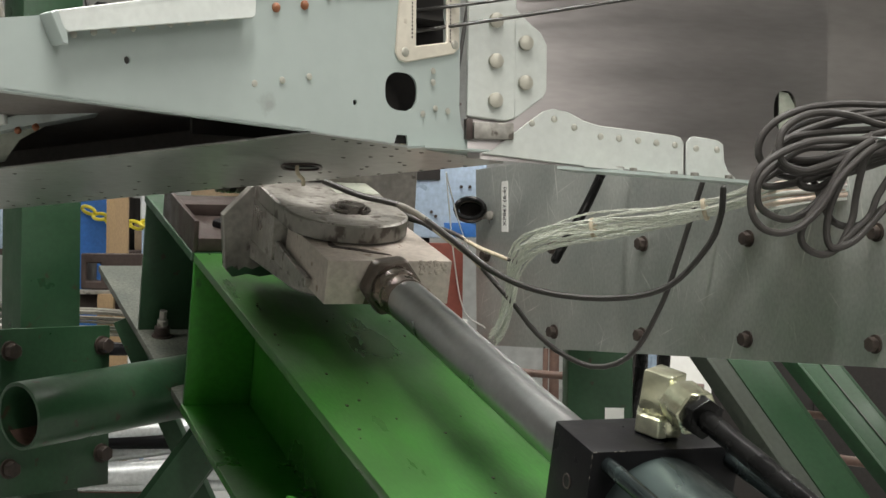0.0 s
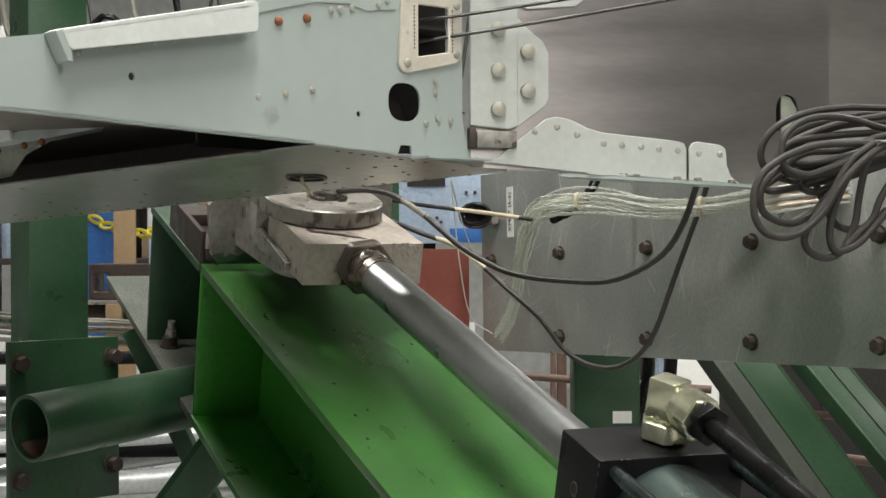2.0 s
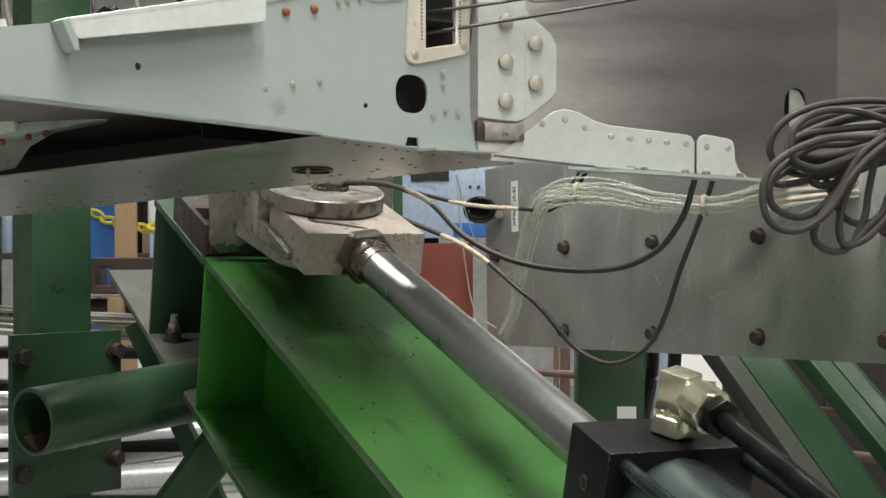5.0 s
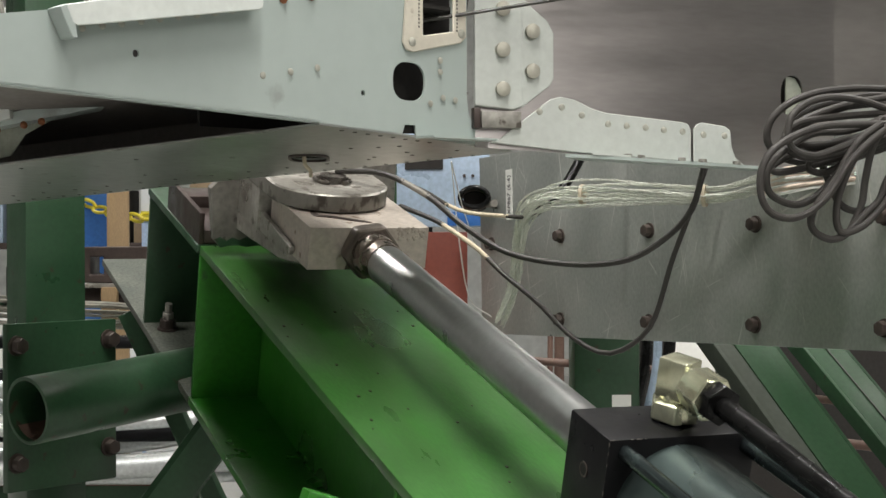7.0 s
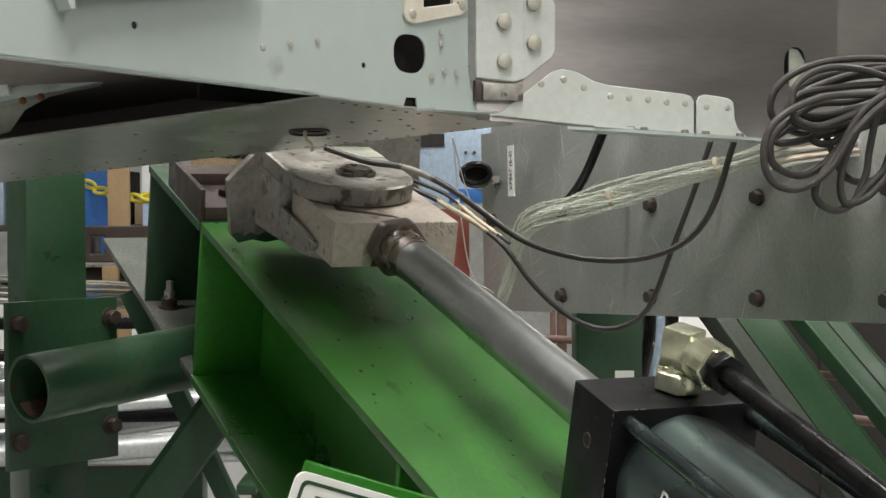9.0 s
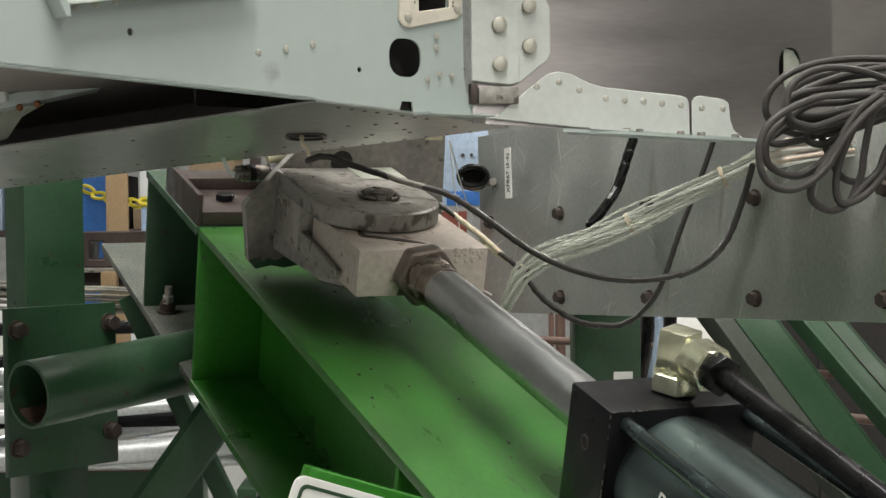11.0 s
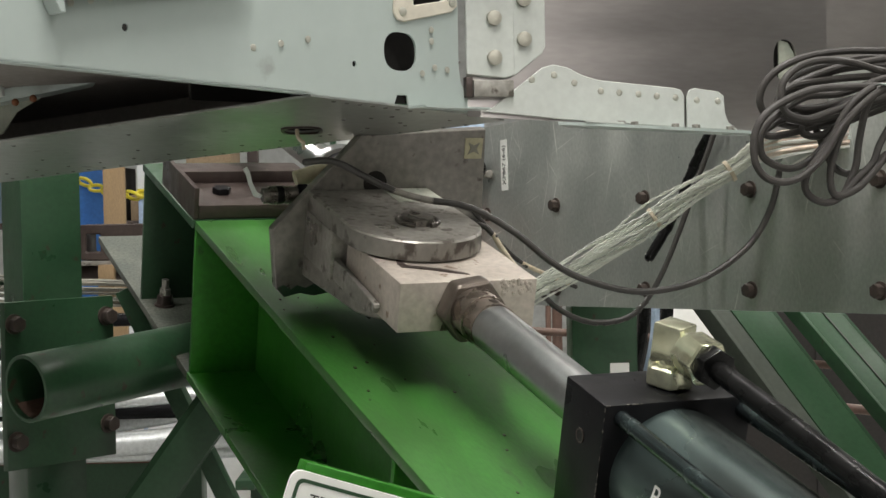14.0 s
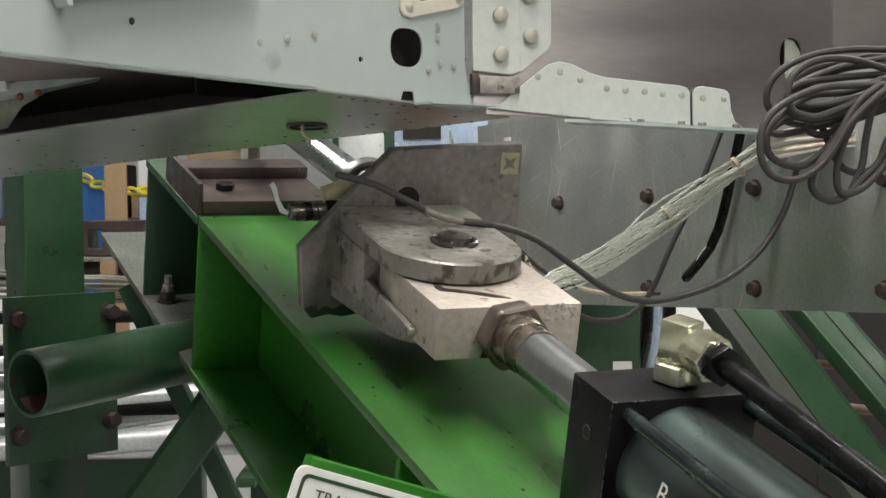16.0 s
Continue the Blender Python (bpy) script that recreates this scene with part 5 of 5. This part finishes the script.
limp("sensor_cable", "black sensor cable sagging from the bracket to the side plate", "cable", (
    (0, [(-0.192, 2.557, 1.5070), (-0.132, 2.547, 1.4840), (-0.059, 2.536, 1.4650), (0.014, 2.525, 1.4150), (0.078, 2.514, 1.3660), (0.158, 2.504, 1.3340), (0.264, 2.493, 1.3250), (0.352, 2.482, 1.3440), (0.411, 2.471, 1.4050), (0.431, 2.461, 1.4540), (0.433, 2.45, 1.4970)]),
    (1.5, [(-0.186, 2.65, 1.5110), (-0.109, 2.627, 1.5060), (-0.043, 2.603, 1.4650), (0.031, 2.58, 1.4070), (0.104, 2.557, 1.3670), (0.194, 2.533, 1.3540), (0.274, 2.51, 1.3560), (0.342, 2.487, 1.3950), (0.379, 2.463, 1.4520), (0.398, 2.44, 1.5170)]),
    (3.5, [(-0.182, 2.712, 1.5160), (-0.113, 2.682, 1.5110), (-0.045, 2.653, 1.4850), (0.012, 2.623, 1.4270), (0.086, 2.594, 1.3870), (0.176, 2.565, 1.3690), (0.265, 2.535, 1.3730), (0.324, 2.506, 1.4030), (0.352, 2.476, 1.4520), (0.369, 2.447, 1.5120)]),
    (7, [(-0.188, 2.679, 1.5140), (-0.11, 2.654, 1.5080), (-0.034, 2.628, 1.4680), (0.021, 2.603, 1.4210), (0.095, 2.577, 1.3760), (0.194, 2.551, 1.3580), (0.282, 2.526, 1.3650), (0.341, 2.501, 1.4010), (0.377, 2.476, 1.4450), (0.391, 2.451, 1.5060)]),
    (9, [(-0.202, 2.586, 1.5060), (-0.137, 2.573, 1.4840), (-0.073, 2.561, 1.4730), (-0.009, 2.548, 1.4430), (0.044, 2.536, 1.4040), (0.115, 2.522, 1.3540), (0.204, 2.51, 1.3270), (0.292, 2.497, 1.3260), (0.361, 2.486, 1.3510), (0.403, 2.475, 1.4030), (0.435, 2.464, 1.5040)]),
    (12.5, [(-0.222, 2.384, 1.4770), (-0.197, 2.39, 1.4950), (-0.138, 2.395, 1.47), (-0.079, 2.401, 1.4410), (0.006, 2.406, 1.4230), (0.066, 2.411, 1.3870), (0.134, 2.416, 1.3330), (0.203, 2.421, 1.2990), (0.281, 2.427, 1.2820), (0.369, 2.433, 1.2910), (0.441, 2.439, 1.3330), (0.478, 2.447, 1.3980), (0.493, 2.454, 1.45)]),
    (14.5, [(-0.19, 2.272, 1.4670), (-0.143, 2.287, 1.4590), (-0.078, 2.301, 1.4250), (-0.021, 2.316, 1.4060), (0.045, 2.33, 1.3930), (0.112, 2.344, 1.3560), (0.171, 2.358, 1.3080), (0.222, 2.373, 1.2810), (0.3, 2.387, 1.2640), (0.388, 2.403, 1.2810), (0.461, 2.419, 1.3270), (0.504, 2.435, 1.3860), (0.526, 2.452, 1.4560)]),
    (16, [(-0.156, 2.193, 1.4430), (-0.11, 2.215, 1.4310), (-0.063, 2.236, 1.4070), (-0.008, 2.257, 1.3810), (0.065, 2.279, 1.3690), (0.123, 2.3, 1.3480), (0.182, 2.321, 1.3050), (0.233, 2.342, 1.27), (0.295, 2.364, 1.2530), (0.383, 2.386, 1.27), (0.456, 2.409, 1.3110), (0.509, 2.432, 1.3790), (0.537, 2.456, 1.4490)]),
), 44, cord(0.0051), GREYCABLE, (7, 10, PRINTED))
limp("wire_bundle", "bundle of twisted grey wires tied together, hanging from the coil", "wire bundle", (
    (0, [(0.092, 2.793, 1.2470), (0.106, 2.76, 1.2690), (0.119, 2.728, 1.3240), (0.126, 2.695, 1.3780), (0.148, 2.663, 1.4070), (0.203, 2.63, 1.4270), (0.274, 2.598, 1.4410), (0.362, 2.565, 1.4550), (0.439, 2.533, 1.4730), (0.5, 2.5, 1.4950)]),
    (1.5, [(0.092, 2.886, 1.2530), (0.121, 2.836, 1.3110), (0.129, 2.787, 1.3830), (0.141, 2.737, 1.4470), (0.177, 2.688, 1.4760), (0.25, 2.638, 1.4810), (0.338, 2.589, 1.4730), (0.432, 2.539, 1.4810), (0.499, 2.49, 1.4930)]),
    (3.5, [(0.092, 2.949, 1.2450), (0.106, 2.898, 1.2730), (0.12, 2.848, 1.3470), (0.138, 2.798, 1.4280), (0.15, 2.747, 1.4820), (0.186, 2.697, 1.4990), (0.258, 2.647, 1.4980), (0.337, 2.597, 1.4770), (0.43, 2.548, 1.4780), (0.498, 2.498, 1.4960)]),
    (7, [(0.094, 2.912, 1.2460), (0.117, 2.861, 1.31), (0.125, 2.81, 1.3920), (0.132, 2.759, 1.4410), (0.168, 2.707, 1.4670), (0.25, 2.656, 1.4730), (0.338, 2.604, 1.4710), (0.431, 2.552, 1.4690), (0.498, 2.5, 1.4860)]),
    (9, [(0.091, 2.816, 1.2530), (0.109, 2.779, 1.3090), (0.118, 2.742, 1.3580), (0.14, 2.704, 1.3880), (0.199, 2.666, 1.4060), (0.28, 2.628, 1.4290), (0.368, 2.59, 1.4550), (0.453, 2.552, 1.4760), (0.5, 2.514, 1.4920)]),
    (12.5, [(0.098, 2.613, 1.2280), (0.102, 2.599, 1.2430), (0.111, 2.585, 1.2620), (0.152, 2.572, 1.2890), (0.216, 2.558, 1.3250), (0.297, 2.545, 1.3650), (0.377, 2.531, 1.4090), (0.457, 2.518, 1.4530), (0.508, 2.505, 1.4920)]),
    (14.5, [(0.123, 2.501, 1.2550), (0.141, 2.501, 1.2660), (0.168, 2.501, 1.2810), (0.227, 2.501, 1.3110), (0.299, 2.502, 1.3540), (0.38, 2.502, 1.4110), (0.453, 2.503, 1.4540), (0.507, 2.503, 1.4930)]),
    (16, [(0.139, 2.423, 1.2670), (0.148, 2.435, 1.2750), (0.162, 2.446, 1.2830), (0.211, 2.458, 1.30), (0.266, 2.47, 1.3290), (0.356, 2.483, 1.39), (0.448, 2.495, 1.4510), (0.509, 2.507, 1.49)]),
), 56, bundle, WIRE, ties=(30, 47))
limp("looped_cable", "thin dark cable looping below the plate with a cream sleeve", "cable", (
    (0, [(-0.095, 2.793, 1.47), (-0.034, 2.779, 1.4450), (0.016, 2.766, 1.4110), (0.055, 2.753, 1.3820), (0.099, 2.74, 1.3330), (0.124, 2.726, 1.3050), (0.162, 2.713, 1.2570), (0.21, 2.7, 1.22), (0.267, 2.686, 1.2020), (0.323, 2.673, 1.2280), (0.368, 2.66, 1.31), (0.393, 2.647, 1.3860), (0.414, 2.633, 1.4620), (0.437, 2.62, 1.5410)]),
    (1.5, [(-0.099, 2.885, 1.4650), (-0.037, 2.862, 1.4390), (0.014, 2.84, 1.4190), (0.064, 2.817, 1.3780), (0.104, 2.794, 1.3380), (0.158, 2.771, 1.2890), (0.21, 2.748, 1.2260), (0.267, 2.725, 1.2050), (0.313, 2.702, 1.2190), (0.349, 2.679, 1.2690), (0.385, 2.656, 1.3740), (0.414, 2.633, 1.4640), (0.437, 2.61, 1.5430)]),
    (3.5, [(-0.108, 2.948, 1.4610), (-0.044, 2.92, 1.4350), (0.003, 2.893, 1.4190), (0.054, 2.865, 1.3880), (0.099, 2.838, 1.3520), (0.153, 2.81, 1.3020), (0.211, 2.783, 1.2290), (0.268, 2.755, 1.2030), (0.314, 2.728, 1.2170), (0.349, 2.7, 1.2620), (0.384, 2.672, 1.3690), (0.417, 2.645, 1.4640), (0.439, 2.617, 1.5430)]),
    (7, [(-0.088, 2.914, 1.4590), (-0.026, 2.889, 1.4330), (0.015, 2.865, 1.4070), (0.055, 2.84, 1.3770), (0.095, 2.815, 1.3370), (0.154, 2.79, 1.2870), (0.211, 2.765, 1.2290), (0.263, 2.741, 1.2010), (0.304, 2.716, 1.2120), (0.345, 2.692, 1.2570), (0.375, 2.669, 1.3630), (0.407, 2.645, 1.4580), (0.43, 2.621, 1.5370)]),
    (9, [(-0.098, 2.82, 1.4560), (-0.038, 2.804, 1.4310), (0.001, 2.788, 1.4080), (0.05, 2.772, 1.3780), (0.094, 2.756, 1.3390), (0.137, 2.739, 1.28), (0.193, 2.723, 1.2270), (0.25, 2.707, 1.2020), (0.296, 2.691, 1.2090), (0.333, 2.676, 1.2430), (0.369, 2.662, 1.3390), (0.403, 2.649, 1.4330), (0.428, 2.634, 1.5120)]),
    (12.5, [(-0.02, 2.617, 1.4160), (0.035, 2.617, 1.3920), (0.072, 2.617, 1.3490), (0.113, 2.616, 1.3020), (0.136, 2.616, 1.2830), (0.173, 2.616, 1.24), (0.219, 2.616, 1.2160), (0.275, 2.616, 1.2080), (0.323, 2.617, 1.2280), (0.361, 2.619, 1.2980), (0.4, 2.622, 1.40), (0.44, 2.624, 1.5010), (0.467, 2.627, 1.58)]),
    (14.5, [(0.023, 2.505, 1.3820), (0.076, 2.514, 1.3580), (0.094, 2.523, 1.3310), (0.121, 2.532, 1.2940), (0.148, 2.541, 1.27), (0.171, 2.55, 1.2420), (0.213, 2.559, 1.2180), (0.259, 2.568, 1.21), (0.307, 2.578, 1.2290), (0.346, 2.589, 1.2780), (0.386, 2.601, 1.3610), (0.436, 2.614, 1.4880), (0.466, 2.625, 1.5680)]),
    (16, [(0.053, 2.426, 1.3460), (0.106, 2.441, 1.3240), (0.124, 2.457, 1.2970), (0.151, 2.473, 1.2690), (0.178, 2.489, 1.2370), (0.206, 2.505, 1.2220), (0.235, 2.522, 1.2130), (0.282, 2.538, 1.2190), (0.321, 2.556, 1.2540), (0.361, 2.574, 1.3350), (0.401, 2.592, 1.4080), (0.444, 2.611, 1.5050), (0.475, 2.63, 1.5850)]),
), 40, cord(0.0046), GREYCABLE, (4, 9, SLEEVE))
limp("shrouded_cable", "black cable with a thick heat-shrink sleeve", "cable", (
    (0, [(0.289, 2.86, 1.5470), (0.255, 2.85, 1.4750), (0.223, 2.83, 1.4240), (0.203, 2.82, 1.3880)]),
    (1.5, [(0.306, 2.85, 1.6070), (0.274, 2.84, 1.54), (0.242, 2.82, 1.4920), (0.2, 2.81, 1.4610)]),
    (3.5, [(0.274, 2.856, 1.6020), (0.237, 2.846, 1.54), (0.2, 2.826, 1.4910), (0.154, 2.815, 1.4730)]),
    (7, [(0.266, 2.862, 1.6060), (0.237, 2.852, 1.5440), (0.197, 2.831, 1.48), (0.151, 2.821, 1.4440)]),
    (9, [(0.276, 2.875, 1.5450), (0.242, 2.864, 1.4680), (0.209, 2.843, 1.4220), (0.178, 2.833, 1.4020)]),
    (12.5, [(0.384, 2.726, 1.5220), (0.351, 2.704, 1.44), (0.326, 2.664, 1.4060), (0.299, 2.643, 1.3640)]),
    (14.5, [(0.454, 2.63, 1.509), (0.432, 2.671, 1.4455), (0.395, 2.66, 1.36), (0.353, 2.639, 1.30)]),
    (16, [(0.475, 2.59, 1.508), (0.453, 2.631, 1.379), (0.434, 2.652, 1.322), (0.394, 2.643, 1.2760)]),
), 8, cord(0.0085), RUBBER)
limp("sleeved_lead", "thin lead with pale printed sleeves beside the bracket", "cable", (
    (0, [(-0.054, 2.793, 1.45), (0.015, 2.762, 1.4290), (0.064, 2.731, 1.4020), (0.127, 2.7, 1.3780)]),
    (1.5, [(-0.089, 2.885, 1.4910), (-0.036, 2.82, 1.4820), (0.044, 2.755, 1.4680), (0.139, 2.69, 1.4520)]),
    (3.5, [(-0.113, 2.948, 1.5190), (-0.064, 2.863, 1.5030), (0.043, 2.779, 1.4860), (0.133, 2.695, 1.4710)]),
    (7, [(-0.098, 2.915, 1.5110), (-0.041, 2.843, 1.4830), (0.024, 2.772, 1.4470), (0.119, 2.701, 1.4360)]),
    (9, [(-0.078, 2.821, 1.4640), (-0.008, 2.785, 1.4330), (0.04, 2.748, 1.3930), (0.092, 2.712, 1.3540)]),
    (12.5, [(0.017, 2.617, 1.4110), (0.073, 2.645, 1.3490), (0.121, 2.673, 1.31), (0.175, 2.702, 1.2870)]),
    (14.5, [(0.058, 2.505, 1.3810), (0.123, 2.568, 1.3110), (0.183, 2.633, 1.2810), (0.24, 2.698, 1.2580)]),
    (16, [(0.088, 2.425, 1.3460), (0.154, 2.517, 1.2890), (0.244, 2.609, 1.2540), (0.355, 2.702, 1.2460)]),
), 12, cord(0.0036), GREYCABLE, (6, 11, SLEEVE))



# ---- sign below the beam ----
def sign():
    s = thing("name_sign", "white sign with green border and black lettering on a green board", "sign", axes((-0.1747, 1.7208, 1.1198), (0.8621, 0.3841, -0.3305), (-0.3907, 0.9192, 0.0492), (0.3227, 0.0867, 0.9425)))
    part("board", box(0.014, 0.24, 0.004, 0.03, -0.16, 0.01, 0.003), GREEN, s, "green painted backing board")
    rr = lambda x0, x1, z0, z1, r: [(x1 - r + r * math.cos(a), z1 - r + r * math.sin(a)) for a in (0, 0.4, 0.8, 1.2, 1.57)] + [(x0 + r - r * math.sin(a), z1 - r + r * math.cos(a)) for a in (0, 0.4, 0.8, 1.2, 1.57)] + [(x0, z0), (x1, z0)]
    face = part("face", sheet(rr(0.0, 0.235, -0.16, 0.0, 0.012), 0.004, axes="xz"), PAPER, s, "white sign face")
    part("border", sheet(rr(0.008, 0.227, -0.16, -0.008, 0.008), 0.0008, [rr(0.012, 0.223, -0.159, -0.012, 0.006)], 0, "xz", -0.001), DKGREEN, s, "green border line")
    text("TRAIN", 0.0185, INK, s, Matrix.Translation((0.0545, -0.0012, -0.0293)) @ Matrix.Rotation(radians(90), 4, "X"))


sign()


def debris():
    rnd = random.Random(21)
    bm = bmesh.new()
    for k in range(26):
        s, w, r = rnd.uniform(0.25, 1.25), rnd.uniform(0.02, 0.26), rnd.uniform(0.0006, 0.0018)
        box(s - r * 1.6, s + r * 1.6, w - r, w + r, 0.0, r, bm=bm)
    d = part("debris", bm, DARKSTEEL, None, "dark specks and chips lying on the green beam")
    d.matrix_basis = BEAM
    tagged(d, category="debris", kind="stuff")


debris()


def motions():
    """The bracket slides along the beam; the cables follow it."""
    way = [(t, BEAM @ Matrix.Translation((x, 0, 0))) for t, x in (
        (0, -0.4180), (0.5, -0.4600), (1, -0.4970), (1.5, -0.5340), (2, -0.5690), (2.5, -0.5950),
        (3, -0.5990), (3.5, -0.5990), (4, -0.5930), (6.5, -0.5850), (7, -0.5520), (7.5, -0.5210),
        (8, -0.4900), (8.5, -0.4630), (9, -0.4330), (11.5, -0.2760), (12, -0.2470), (12.5, -0.2150),
        (13, -0.1830), (13.5, -0.1520), (14, -0.1200), (14.5, -0.0930), (15, -0.0640), (15.5, -0.0320),
        (16, 0.0000),
    )]
    walk(BRACKET, way)
    for seg, rows in LINKS:
        walk(seg, rows)


motions()
